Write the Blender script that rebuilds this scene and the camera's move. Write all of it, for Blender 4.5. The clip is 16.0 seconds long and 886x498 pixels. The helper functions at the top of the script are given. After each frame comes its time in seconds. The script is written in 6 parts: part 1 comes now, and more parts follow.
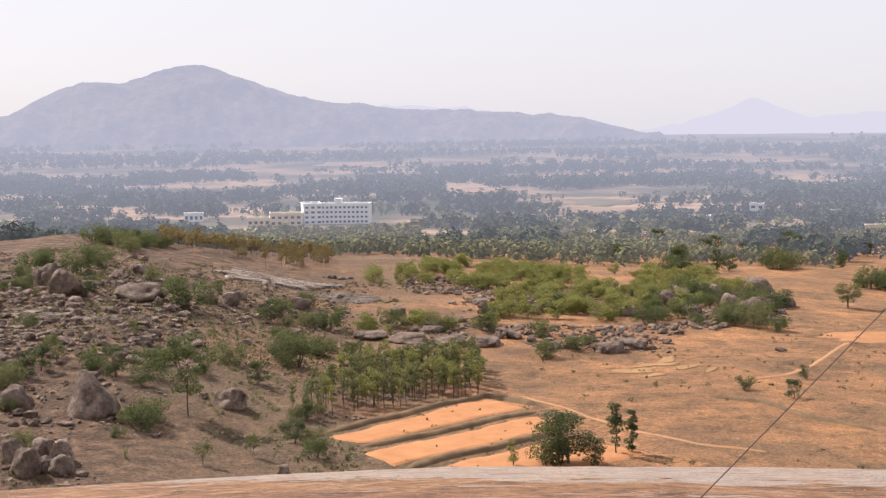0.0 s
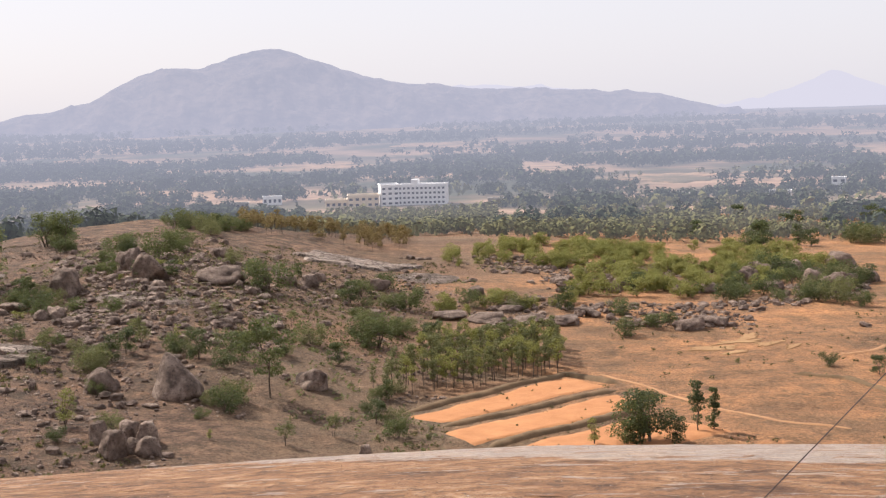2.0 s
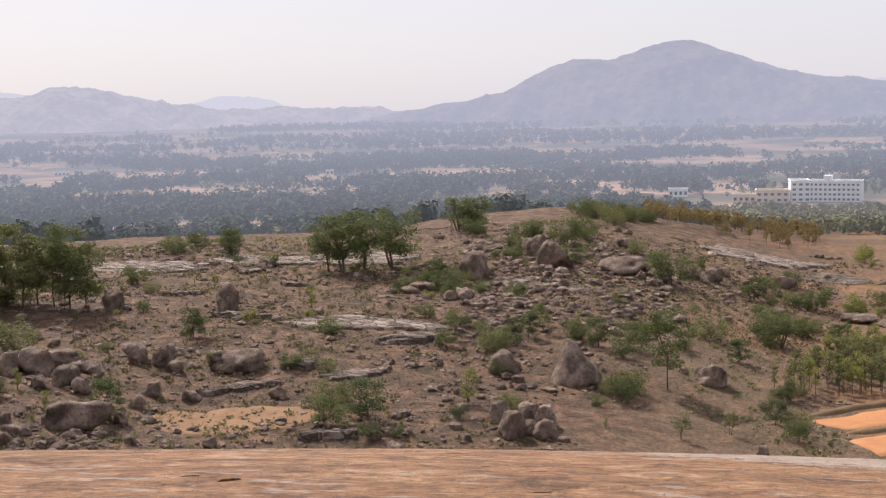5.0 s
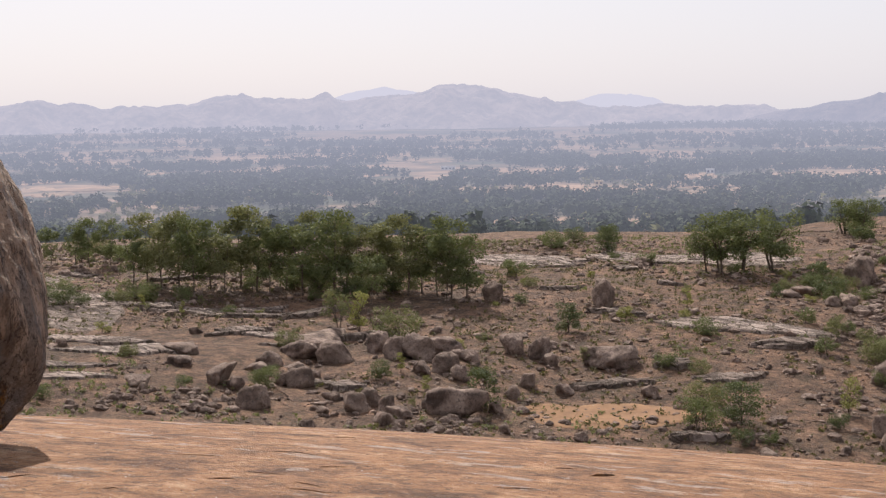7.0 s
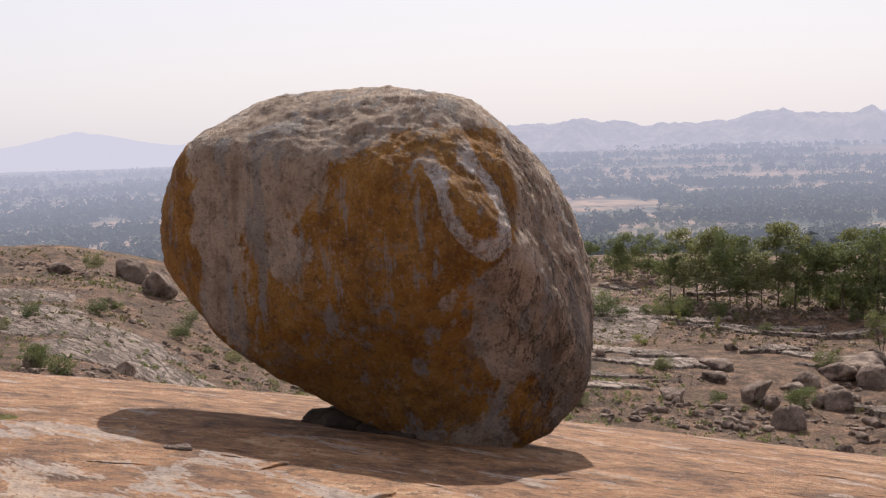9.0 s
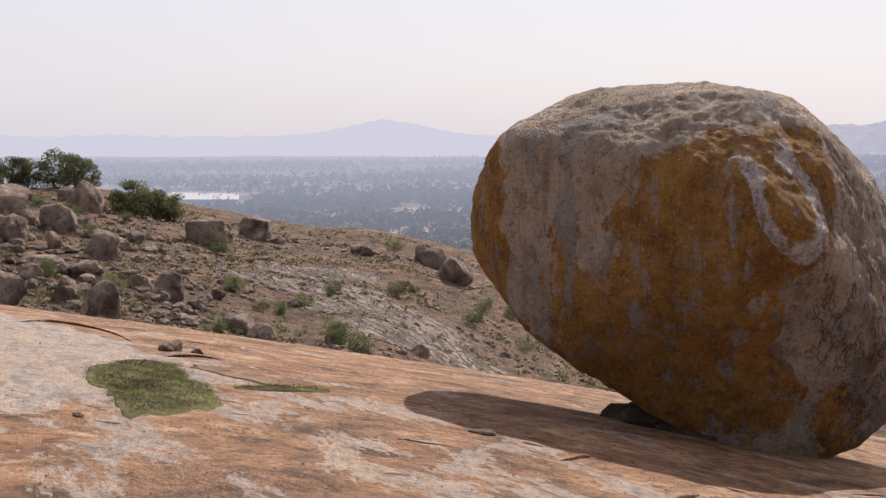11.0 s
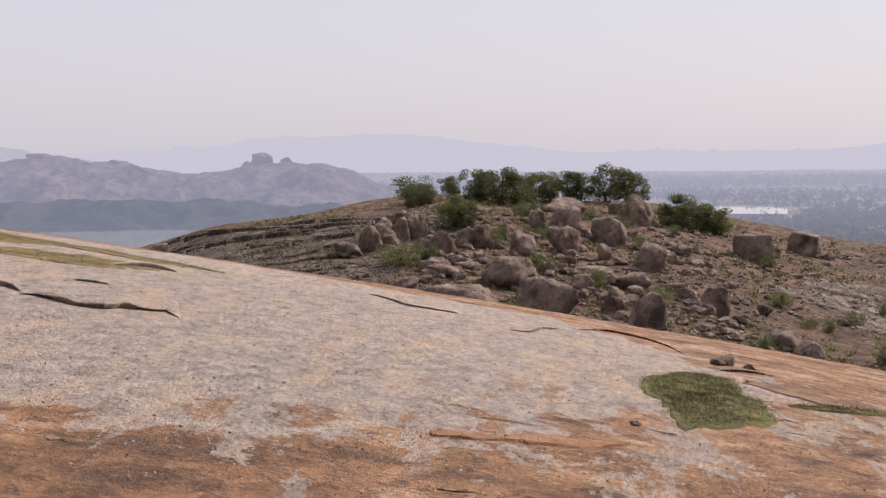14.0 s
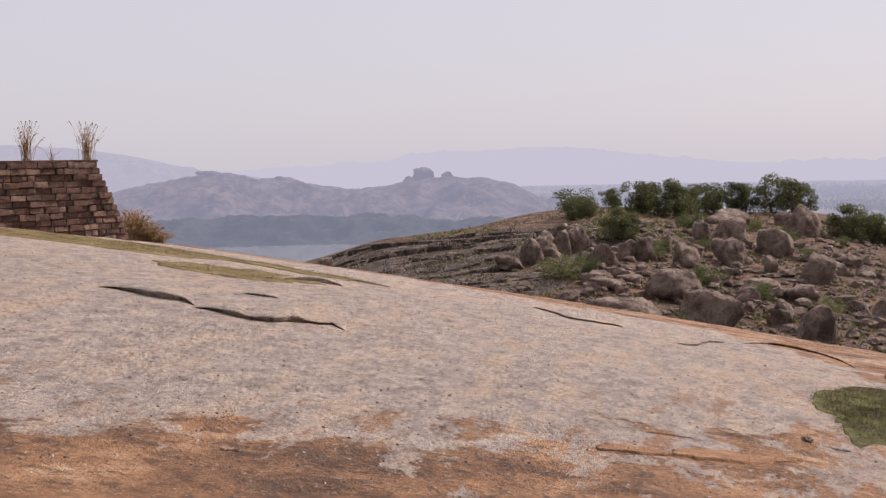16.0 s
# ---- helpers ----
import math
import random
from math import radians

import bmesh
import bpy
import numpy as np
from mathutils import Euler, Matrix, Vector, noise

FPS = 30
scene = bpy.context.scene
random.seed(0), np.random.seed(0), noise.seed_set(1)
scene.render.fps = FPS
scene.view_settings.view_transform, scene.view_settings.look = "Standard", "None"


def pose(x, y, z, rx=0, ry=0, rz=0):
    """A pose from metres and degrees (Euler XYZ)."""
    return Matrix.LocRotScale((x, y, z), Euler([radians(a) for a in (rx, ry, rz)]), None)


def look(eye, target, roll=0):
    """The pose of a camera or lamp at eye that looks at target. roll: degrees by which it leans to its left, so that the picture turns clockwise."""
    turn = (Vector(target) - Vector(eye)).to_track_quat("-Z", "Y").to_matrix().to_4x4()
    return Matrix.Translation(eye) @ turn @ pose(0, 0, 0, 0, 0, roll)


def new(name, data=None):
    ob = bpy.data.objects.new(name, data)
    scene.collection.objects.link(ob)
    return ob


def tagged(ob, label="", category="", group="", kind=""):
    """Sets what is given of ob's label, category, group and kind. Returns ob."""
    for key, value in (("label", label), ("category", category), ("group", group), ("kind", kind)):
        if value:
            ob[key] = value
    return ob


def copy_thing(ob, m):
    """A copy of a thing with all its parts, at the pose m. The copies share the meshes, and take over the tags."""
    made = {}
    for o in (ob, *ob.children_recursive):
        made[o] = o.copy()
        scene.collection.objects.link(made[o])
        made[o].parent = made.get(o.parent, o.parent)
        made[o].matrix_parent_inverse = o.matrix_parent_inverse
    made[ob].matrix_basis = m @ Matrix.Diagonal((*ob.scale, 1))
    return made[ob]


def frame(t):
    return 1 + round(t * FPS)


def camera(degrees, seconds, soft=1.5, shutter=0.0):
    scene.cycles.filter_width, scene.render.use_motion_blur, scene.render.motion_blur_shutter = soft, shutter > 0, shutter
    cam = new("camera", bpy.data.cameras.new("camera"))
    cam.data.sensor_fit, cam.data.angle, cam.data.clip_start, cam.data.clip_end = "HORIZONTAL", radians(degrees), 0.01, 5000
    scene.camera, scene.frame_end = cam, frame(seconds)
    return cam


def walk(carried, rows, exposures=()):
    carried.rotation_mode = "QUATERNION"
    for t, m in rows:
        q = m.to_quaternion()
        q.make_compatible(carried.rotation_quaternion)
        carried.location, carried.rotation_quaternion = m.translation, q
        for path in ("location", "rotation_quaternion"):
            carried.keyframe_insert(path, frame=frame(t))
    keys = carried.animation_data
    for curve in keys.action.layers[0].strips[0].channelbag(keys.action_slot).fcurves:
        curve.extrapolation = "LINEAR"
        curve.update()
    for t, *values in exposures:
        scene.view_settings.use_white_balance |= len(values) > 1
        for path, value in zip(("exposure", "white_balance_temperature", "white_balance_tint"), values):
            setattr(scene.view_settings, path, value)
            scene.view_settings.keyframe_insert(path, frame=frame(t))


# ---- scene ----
# ---------------------------------------------------------------- camera
EYE = 1.6        # the eye over the rock at the viewer's feet
ARM = 0.175      # the camera is held this far before the axis about which the viewer turns
cam = camera(35.47, 16.0, 1.3)
# seconds, degrees turned to the left, degrees up, roll
TURNS = [
    (0.0, -0.00, -5.05, -0.65),
    (0.5, 0.80, -5.44, -0.81),
    (1.0, 1.51, -5.82, -1.14),
    (1.5, 1.63, -6.00, -1.56),
    (2.0, 3.24, -5.82, -1.81),
    (2.5, 8.04, -5.42, -1.90),
    (3.0, 11.45, -5.39, -1.83),
    (5.5, 24.93, -5.88, -0.89),
    (6.0, 31.34, -5.63, -0.81),
    (6.5, 34.12, -5.59, -0.69),
    (7.0, 35.45, -5.67, -0.63),
    (7.5, 41.17, -5.65, -0.89),
    (8.0, 46.84, -5.39, -0.99),
    (8.5, 52.36, -4.99, -1.29),
    (9.0, 57.45, -4.64, -1.37),
    (11.5, 73.04, -4.84, 0.37),
    (12.0, 77.46, -4.67, -0.14),
    (12.5, 82.14, -4.44, -0.63),
    (13.0, 86.11, -4.53, -0.38),
    (13.5, 89.15, -4.51, -0.34),
    (14.0, 91.98, -4.26, -0.23),
    (14.5, 93.57, -4.15, -0.35),
    (15.0, 95.07, -3.99, -0.49),
    (15.5, 96.85, -3.78, -0.65),
    (16.0, 98.64, -3.64, -1.03),
]
STEP = (-0.046, -0.100)     # the viewer's feet shift this far to the left past the boulder


def stand(t):
    """Where the axis of turning stands."""
    k = min(max((t - 9.0) / 2.5, 0.0), 1.0)
    return pose(STEP[0] * k, STEP[1] * k, EYE)


walk(cam, [(t, stand(t) @ pose(0, 0, 0, 0, 0, yaw) @ pose(0, ARM, 0, 90 + pitch, 0, 0) @ pose(0, 0, 0, 0, 0, roll))
           for t, yaw, pitch, roll in TURNS], exposures=[(0.0, 0.09, 6290, 14), (3.0, 0.06, 6290, 13.5), (5.5, -0.07, 6240, 14), (9.5, -0.07, 6250, 14), (12.5, -0.19, 6260, 15), (16.0, -0.32, 6300, 19)])

# ---------------------------------------------------------------- world and sun
SUN_AZ, SUN_EL = 50.0, 43.0     # degrees to the left of the first view, degrees up


def out(az, r):
    """The place r metres out from the viewer, az degrees to the left of the y axis."""
    return -math.sin(radians(az)) * r, math.cos(radians(az)) * r


world = bpy.data.worlds.new("hazy_sky")
scene.world = world
world.use_nodes = True
wn = world.node_tree
sky = wn.nodes.new("ShaderNodeTexSky")
sky.sky_type = "NISHITA"
sky.sun_disc = False
sky.sun_elevation = radians(SUN_EL)
sky.sun_rotation = radians(-SUN_AZ)
sky.dust_density, sky.air_density, sky.ozone_density = 2.0, 1.0, 1.0
veil = wn.nodes.new("ShaderNodeMix")
veil.data_type = "RGBA"
# the haze is thick along the horizon and thins towards the zenith
up = wn.nodes.new("ShaderNodeSeparateXYZ")
wn.links.new(wn.nodes.new("ShaderNodeTexCoord").outputs["Generated"], up.inputs[0])
thick = wn.nodes.new("ShaderNodeMapRange")
for socket, value in (("From Min", 0.1), ("From Max", 0.9), ("To Min", 0.74), ("To Max", 0.62)):
    thick.inputs[socket].default_value = value
wn.links.new(up.outputs["Z"], thick.inputs["Value"])
wn.links.new(thick.outputs["Result"], veil.inputs["Factor"])
wn.links.new(sky.outputs["Color"], veil.inputs["A"])
veil.inputs["B"].default_value = (9.4, 9.15, 9.45, 1)
wn.links.new(veil.outputs["Result"], wn.nodes["Background"].inputs["Color"])
wn.nodes["Background"].inputs["Strength"].default_value = 0.1

sun = new("sun", bpy.data.lights.new("sun", "SUN"))
sun.data.energy, sun.data.angle, sun.data.color = 6.2, radians(0.6), (1.0, 0.92, 0.81)
sx, sy = out(SUN_AZ, math.cos(radians(SUN_EL)))
sun.matrix_world = look((sx * 50, sy * 50, math.sin(radians(SUN_EL)) * 50), (0, 0, 0))


# ---------------------------------------------------------------- materials
BOULDER_AZ, BOULDER_R = 60.37, 14.5      # where the great boulder rests


class Nodes:
    """A small hand for building a material's nodes."""

    def __init__(self, name):
        self.mat = bpy.data.materials.new(name)
        self.mat.use_nodes = True
        self.t = self.mat.node_tree
        self.bsdf = self.t.nodes["Principled BSDF"]
        self.bsdf.inputs["Specular IOR Level"].default_value = 0.2
        self.bsdf.inputs["Roughness"].default_value = 0.9
        self.coord = None

    def put(self, kind, **values):
        n = self.t.nodes.new(kind)
        for k, v in values.items():
            setattr(n, k, v)
        return n

    def link(self, a, b):
        self.t.links.new(a, b)

    def co(self, scale=(1, 1, 1), turn=0.0):
        if self.coord is None:
            self.coord = self.put("ShaderNodeNewGeometry").outputs["Position"]
        m = self.put("ShaderNodeMapping")
        m.inputs["Scale"].default_value = scale
        m.inputs["Rotation"].default_value = (0, 0, turn)
        self.link(self.coord, m.inputs["Vector"])
        return m.outputs["Vector"]

    def local(self):
        self.coord = self.put("ShaderNodeTexCoord").outputs["Object"]

    def noise(self, scale, detail=4, rough=0.55, stretch=(1, 1, 1), turn=0.0, warp=0.0):
        n = self.put("ShaderNodeTexNoise")
        n.inputs["Scale"].default_value, n.inputs["Detail"].default_value = scale, detail
        n.inputs["Roughness"].default_value, n.inputs["Distortion"].default_value = rough, warp
        self.link(self.co(stretch, turn), n.inputs["Vector"])
        return n.outputs["Fac"]

    def ramp(self, fac, *stops):
        n = self.put("ShaderNodeValToRGB")
        e = n.color_ramp.elements
        while len(e) < len(stops):
            e.new(0.5)
        for el, (p, c) in zip(e, stops):
            el.position = p
            el.color = (*c, 1) if isinstance(c, tuple) else (c, c, c, 1)
        self.link(fac, n.inputs["Fac"])
        return n.outputs["Color"]

    def mix(self, fac, a, b, blend="MIX"):
        n = self.put("ShaderNodeMix", data_type="RGBA", blend_type=blend)
        for v, s in ((fac, "Factor"), (a, "A"), (b, "B")):
            if isinstance(v, (int, float)):
                n.inputs[s].default_value = v if s == "Factor" else (v, v, v, 1)
            elif isinstance(v, tuple):
                n.inputs[s].default_value = (*v, 1)
            else:
                self.link(v, n.inputs[s])
        return n.outputs["Result"]

    def math(self, op, a, b=0.0, clamp=False):
        n = self.put("ShaderNodeMath", operation=op, use_clamp=clamp)
        for i, v in enumerate((a, b)):
            if isinstance(v, (int, float)):
                n.inputs[i].default_value = v
            else:
                self.link(v, n.inputs[i])
        return n.outputs[0]

    def axis(self, k, source=None):
        n = self.put("ShaderNodeSeparateXYZ")
        self.link(source or self.co(), n.inputs[0])
        return n.outputs[k]

    def bump(self, height, strength, distance):
        n = self.put("ShaderNodeBump")
        n.inputs["Strength"].default_value, n.inputs["Distance"].default_value = strength, distance
        self.link(height, n.inputs["Height"])
        self.link(n.outputs["Normal"], self.bsdf.inputs["Normal"])

    def done(self, colour, rough=None):
        if isinstance(colour, tuple):
            self.bsdf.inputs["Base Color"].default_value = (*colour, 1)
        else:
            self.link(colour, self.bsdf.inputs["Base Color"])
        if rough is not None:
            self.bsdf.inputs["Roughness"].default_value = rough
        return self.mat

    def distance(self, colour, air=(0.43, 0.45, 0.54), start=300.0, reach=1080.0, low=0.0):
        """For far land and houses: dusty haze painted on as emission, growing with distance."""
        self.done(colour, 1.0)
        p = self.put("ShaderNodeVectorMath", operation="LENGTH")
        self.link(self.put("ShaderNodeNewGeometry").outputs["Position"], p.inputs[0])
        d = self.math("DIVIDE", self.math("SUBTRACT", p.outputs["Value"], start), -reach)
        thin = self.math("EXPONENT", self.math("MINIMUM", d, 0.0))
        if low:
            # the painted haze is made thickest towards the valley floor
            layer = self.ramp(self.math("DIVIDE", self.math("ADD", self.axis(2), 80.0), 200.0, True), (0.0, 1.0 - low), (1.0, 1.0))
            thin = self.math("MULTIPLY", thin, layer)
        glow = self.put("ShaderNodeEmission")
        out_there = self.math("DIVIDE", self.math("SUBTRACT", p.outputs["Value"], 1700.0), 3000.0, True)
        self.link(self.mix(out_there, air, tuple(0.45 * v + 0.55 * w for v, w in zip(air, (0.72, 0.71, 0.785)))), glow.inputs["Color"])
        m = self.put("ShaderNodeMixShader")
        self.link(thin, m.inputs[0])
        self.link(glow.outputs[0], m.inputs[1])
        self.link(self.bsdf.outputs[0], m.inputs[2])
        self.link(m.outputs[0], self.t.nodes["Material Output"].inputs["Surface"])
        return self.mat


def earth(n):
    """Dry red earth and straw-coloured grass: a colour from the nodes n."""
    soil = n.ramp(n.noise(0.05, 6, 0.6), (0.35, (0.17, 0.10, 0.06)), (0.52, (0.25, 0.145, 0.083)), (0.68, (0.34, 0.18, 0.09)))
    straw = n.ramp(n.noise(0.9, 5, 0.7), (0.3, (0.12, 0.082, 0.05)), (0.6, (0.24, 0.165, 0.10)))
    return n.mix(n.ramp(n.noise(0.022, 5, 0.6), (0.42, 0.0), (0.6, 1.0)), soil, straw)


def mat_ground():
    n = Nodes("dry_red_earth")
    c = earth(n)
    clay = n.ramp(n.noise(0.06, 7, 0.7), (0.36, (0.22, 0.12, 0.06)), (0.5, (0.39, 0.195, 0.09)), (0.62, (0.55, 0.26, 0.11)))
    clay = n.mix(n.ramp(n.noise(0.5, 6, 0.75), (0.45, 0.0), (0.65, 0.5)), clay, (0.17, 0.115, 0.065))
    dull = n.ramp(n.mix(0.4, n.noise(0.028, 7, 0.65, (0.7, 1.5, 1), 0.4), n.noise(0.15, 7, 0.75)), (0.49, 0.0), (0.56, 0.5))
    clay = n.mix(dull, clay, n.ramp(n.noise(0.8, 6, 0.75), (0.35, (0.13, 0.085, 0.05)), (0.65, (0.25, 0.155, 0.085))))
    stony = n.ramp(n.noise(0.4, 7, 0.75), (0.36, (0.05, 0.032, 0.022)), (0.5, (0.145, 0.088, 0.056)), (0.64, (0.27, 0.158, 0.095)))
    side = n.math("ADD", n.axis(0), n.math("MULTIPLY", n.math("SUBTRACT", n.noise(0.03, 5, 0.6), 0.5), 60))
    c = n.mix(n.ramp(n.math("DIVIDE", n.math("ADD", side, 60.0), 100.0, True), (0.12, 1.0), (0.5, 0.0)), c, stony)
    c = n.mix(n.ramp(n.math("DIVIDE", n.math("ADD", side, 60.0), 100.0, True), (0.5, 0.0), (0.75, 0.9)), c, clay)
    scrub = n.ramp(n.mix(0.5, n.noise(0.3, 7, 0.78), n.noise(0.07, 6, 0.7)), (0.49, 0.0), (0.57, 1.0))
    c = n.mix(n.math("MULTIPLY", scrub, 0.45), c, (0.075, 0.058, 0.036))
    speck = n.ramp(n.noise(2.6, 6, 0.8), (0.34, 0.45), (0.5, 1.0), (0.66, 1.55))
    c = n.mix(1.0, c, speck, "MULTIPLY")
    n.bump(n.mix(0.5, n.noise(1.1, 7, 0.8), n.noise(4.0, 5, 0.8)), 1.0, 0.6)
    return n.done(c)


def mat_plain():
    n = Nodes("hazed_valley_fields")
    c = n.ramp(n.noise(0.006, 5, 0.6, (1, 1, 1)), (0.40, (0.07, 0.075, 0.042)), (0.48, (0.17, 0.13, 0.08)), (0.55, (0.42, 0.27, 0.175)))
    strips = n.ramp(n.noise(0.03, 3, 0.6, (0.3, 1.6, 1), 0.5), (0.45, 0.75), (0.6, 1.15))
    c = n.mix(1.0, c, strips, "MULTIPLY")
    # haze is painted over the field colours as emission
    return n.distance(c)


def mat_dome():
    n = Nodes("weathered_granite_sheet")
    grain = n.noise(26, 5, 0.75)
    pits = n.noise(5.5, 7, 0.78, (1, 1, 1), 0.4, 0.6)
    blotch = n.math("ADD", n.math("MULTIPLY", n.noise(0.8, 7, 0.7, (1, 1, 1), 0.5, 0.6), 0.6), n.math("MULTIPLY", n.noise(3.4, 7, 0.75, (1, 1, 1), 0.9, 0.4), 0.4))
    tan = n.ramp(blotch, (0.41, (0.12, 0.062, 0.034)), (0.472, (0.29, 0.147, 0.072)), (0.54, (0.43, 0.225, 0.108)), (0.62, (0.62, 0.41, 0.25)))
    grey = n.ramp(n.noise(3.4, 8, 0.78, (1, 2.2, 1), 0.7), (0.36, (0.28, 0.228, 0.195)), (0.50, (0.44, 0.362, 0.31)), (0.64, (0.59, 0.465, 0.365)))
    grey = n.mix(n.ramp(n.noise(1.1, 7, 0.72, (0.6, 2.4, 1), 0.75), (0.50, 0.0), (0.62, 0.7)), grey, (0.58, 0.42, 0.29))

    # pale bare sheets: one to the viewer's left, one ahead and to the right
    def sheet(az, r, wide, deep, soft):
        cx, cy = out(az, r)
        m = n.put("ShaderNodeMapping", vector_type="TEXTURE")
        m.inputs["Location"].default_value = (cx, cy, 0)
        m.inputs["Rotation"].default_value = (0, 0, radians(az))
        m.inputs["Scale"].default_value = (wide, deep, 1000)
        n.link(n.co(), m.inputs["Vector"])
        ln = n.put("ShaderNodeVectorMath", operation="LENGTH")
        n.link(m.outputs["Vector"], ln.inputs[0])
        v = n.math("ADD", ln.outputs["Value"], n.math("MULTIPLY", n.math("SUBTRACT", n.noise(0.75, 9, 0.72, (1, 1, 1), 0.3), 0.5), soft))
        return n.ramp(v, (0.955, 1.0), (0.975, 0.0)), n.ramp(v, (0.70, 0.0), (0.95, 1.0))

    (one, rim), (two, rim2) = sheet(112.9, 15.4, 8.6, 8.55, 0.55), sheet(-16, 27, 15.5, 10.5, 0.7)
    # pale scabs left on the tan rock about the sheet's rim
    cx, cy = out(80, 9.0)
    gap = n.put("ShaderNodeVectorMath", operation="DISTANCE")
    n.link(n.co(), gap.inputs[0])
    gap.inputs[1].default_value = (cx, cy, -0.2)
    about = n.ramp(n.math("DIVIDE", gap.outputs["Value"], 8.0, True), (0.2, 0.06), (0.7, 0.0))
    scab = n.ramp(n.math("ADD", n.noise(1.0, 9, 0.7, (0.7, 1.7, 1), 1.35, 0.3), about), (0.585, 0.0), (0.60, 0.85))
    mask = n.mix(1.0, n.mix(1.0, one, scab, "LIGHTEN"), two, "LIGHTEN")
    # rust-coloured stains and streaks towards the rim of the pale sheet
    rust = n.math("MULTIPLY", rim, n.ramp(n.noise(1.6, 9, 0.75, (0.5, 1.9, 1), 1.0), (0.565, 0.0), (0.59, 0.9)))
    grey = n.mix(rust, grey, (0.36, 0.20, 0.11))
    c = n.mix(mask, tan, grey)
    dark = n.ramp(pits, (0.535, 0.0), (0.575, 0.8))
    c = n.mix(n.mix(mask, dark, n.mix(1.0, dark, 0.35, "MULTIPLY")), c, (0.13, 0.078, 0.048))
    c = n.mix(n.ramp(grain, (0.39, 0.6), (0.46, 0.0)), c, (0.15, 0.105, 0.08))
    c = n.mix(n.ramp(grain, (0.58, 0.0), (0.70, 0.45)), c, (0.66, 0.57, 0.49))
    relief = n.mix(0.5, n.noise(2.2, 9, 0.8, (1, 1, 1), 0.4, 0.5), n.mix(0.5, pits, grain))
    n.bump(relief, 1.0, 0.165)
    return n.done(c, 0.8)


def mat_boulder():
    n = Nodes("lichened_granite")
    n.local()
    a = radians(BOULDER_AZ)
    across = n.math("ADD", n.math("MULTIPLY", n.axis(0), math.cos(a)), n.math("MULTIPLY", n.axis(1), math.sin(a)))
    up = n.axis(2)
    grain = n.noise(30, 6, 0.8)
    base = n.ramp(n.noise(1.8, 8, 0.7), (0.33, (0.32, 0.22, 0.155)), (0.5, (0.57, 0.42, 0.31)), (0.68, (0.74, 0.60, 0.48)))
    ochre = n.ramp(n.noise(3.2, 7, 0.75), (0.33, (0.20, 0.085, 0.018)), (0.5, (0.43, 0.195, 0.038)), (0.68, (0.60, 0.32, 0.09)))

    def near(u, v, w, h):
        """1 at the heart of an oval on the boulder's face, falling to 0 and below outside it."""
        du, dv = n.math("DIVIDE", n.math("SUBTRACT", across, u), w), n.math("DIVIDE", n.math("SUBTRACT", up, v), h)
        return n.math("SUBTRACT", 1.0, n.math("SQRT", n.math("ADD", n.math("MULTIPLY", du, du), n.math("MULTIPLY", dv, dv))))

    ragged = n.math("MULTIPLY", n.math("SUBTRACT", n.noise(1.1, 7, 0.7, (1.3, 1.3, 0.7), 0.0, 0.5), 0.5), 3.0)
    low = n.math("MAXIMUM", near(-0.15, -0.6, 1.5, 1.15), near(-1.9, 0.0, 0.5, 1.3))
    low = n.math("MAXIMUM", low, near(1.42, -1.2, 0.34, 0.75))
    lichen = n.math("ADD", n.math("MAXIMUM", low, near(0.45, 0.55, 0.75, 0.8)), ragged)
    # the bare flank that runs down from the mark
    bare = n.math("MAXIMUM", near(1.22, -0.25, 0.40, 0.95), near(1.75, 0.2, 0.5, 1.5))
    lichen = n.math("SUBTRACT", lichen, n.math("MULTIPLY", n.math("MAXIMUM", bare, 0.0), 2.2))
    lichen = n.math("MAXIMUM", lichen, n.math("ADD", n.math("MULTIPLY", near(0.78, 0.72, 0.5, 0.62), 1.5), n.math("MULTIPLY", ragged, 0.4)))
    c = n.mix(n.ramp(lichen, (0.02, 0.0), (0.14, 1.0)), base, ochre)
    streak = n.ramp(n.noise(1.3, 6, 0.72, (2.4, 2.4, 0.4)), (0.54, 0.0), (0.59, 0.8))
    c = n.mix(streak, c, (0.40, 0.355, 0.325))
    wet = n.ramp(n.math("ADD", near(1.75, -0.9, 0.55, 1.2), n.math("MULTIPLY", n.math("SUBTRACT", n.noise(2.0, 6, 0.7, (3, 3, 0.35)), 0.5), 4.5)), (0.35, 0.0), (0.6, 0.6))
    c = n.mix(wet, c, (0.15, 0.135, 0.13))
    # the old whitewash mark: a horseshoe open at the top, leaning
    tilt = radians(24)
    pu, pv = n.math("SUBTRACT", across, 0.84), n.math("SUBTRACT", up, 0.68)
    qu = n.math("ADD", n.math("MULTIPLY", pu, math.cos(tilt)), n.math("MULTIPLY", pv, math.sin(tilt)))
    qv = n.math("SUBTRACT", n.math("MULTIPLY", pv, math.cos(tilt)), n.math("MULTIPLY", pu, math.sin(tilt)))
    ring = n.math("SQRT", n.math("ADD", n.math("POWER", n.math("ABSOLUTE", n.math("DIVIDE", qu, 0.27)), 2.0),
                                 n.math("POWER", n.math("ABSOLUTE", n.math("DIVIDE", n.math("MINIMUM", qv, 0.25), 0.48)), 2.0)))
    ring = n.math("ADD", ring, n.math("MULTIPLY", n.math("SUBTRACT", n.noise(7, 5, 0.7), 0.5), 0.5))
    band = n.math("MULTIPLY", n.ramp(ring, (0.60, 0.0), (0.68, 1.0)), n.ramp(ring, (0.98, 1.0), (1.06, 0.0)))
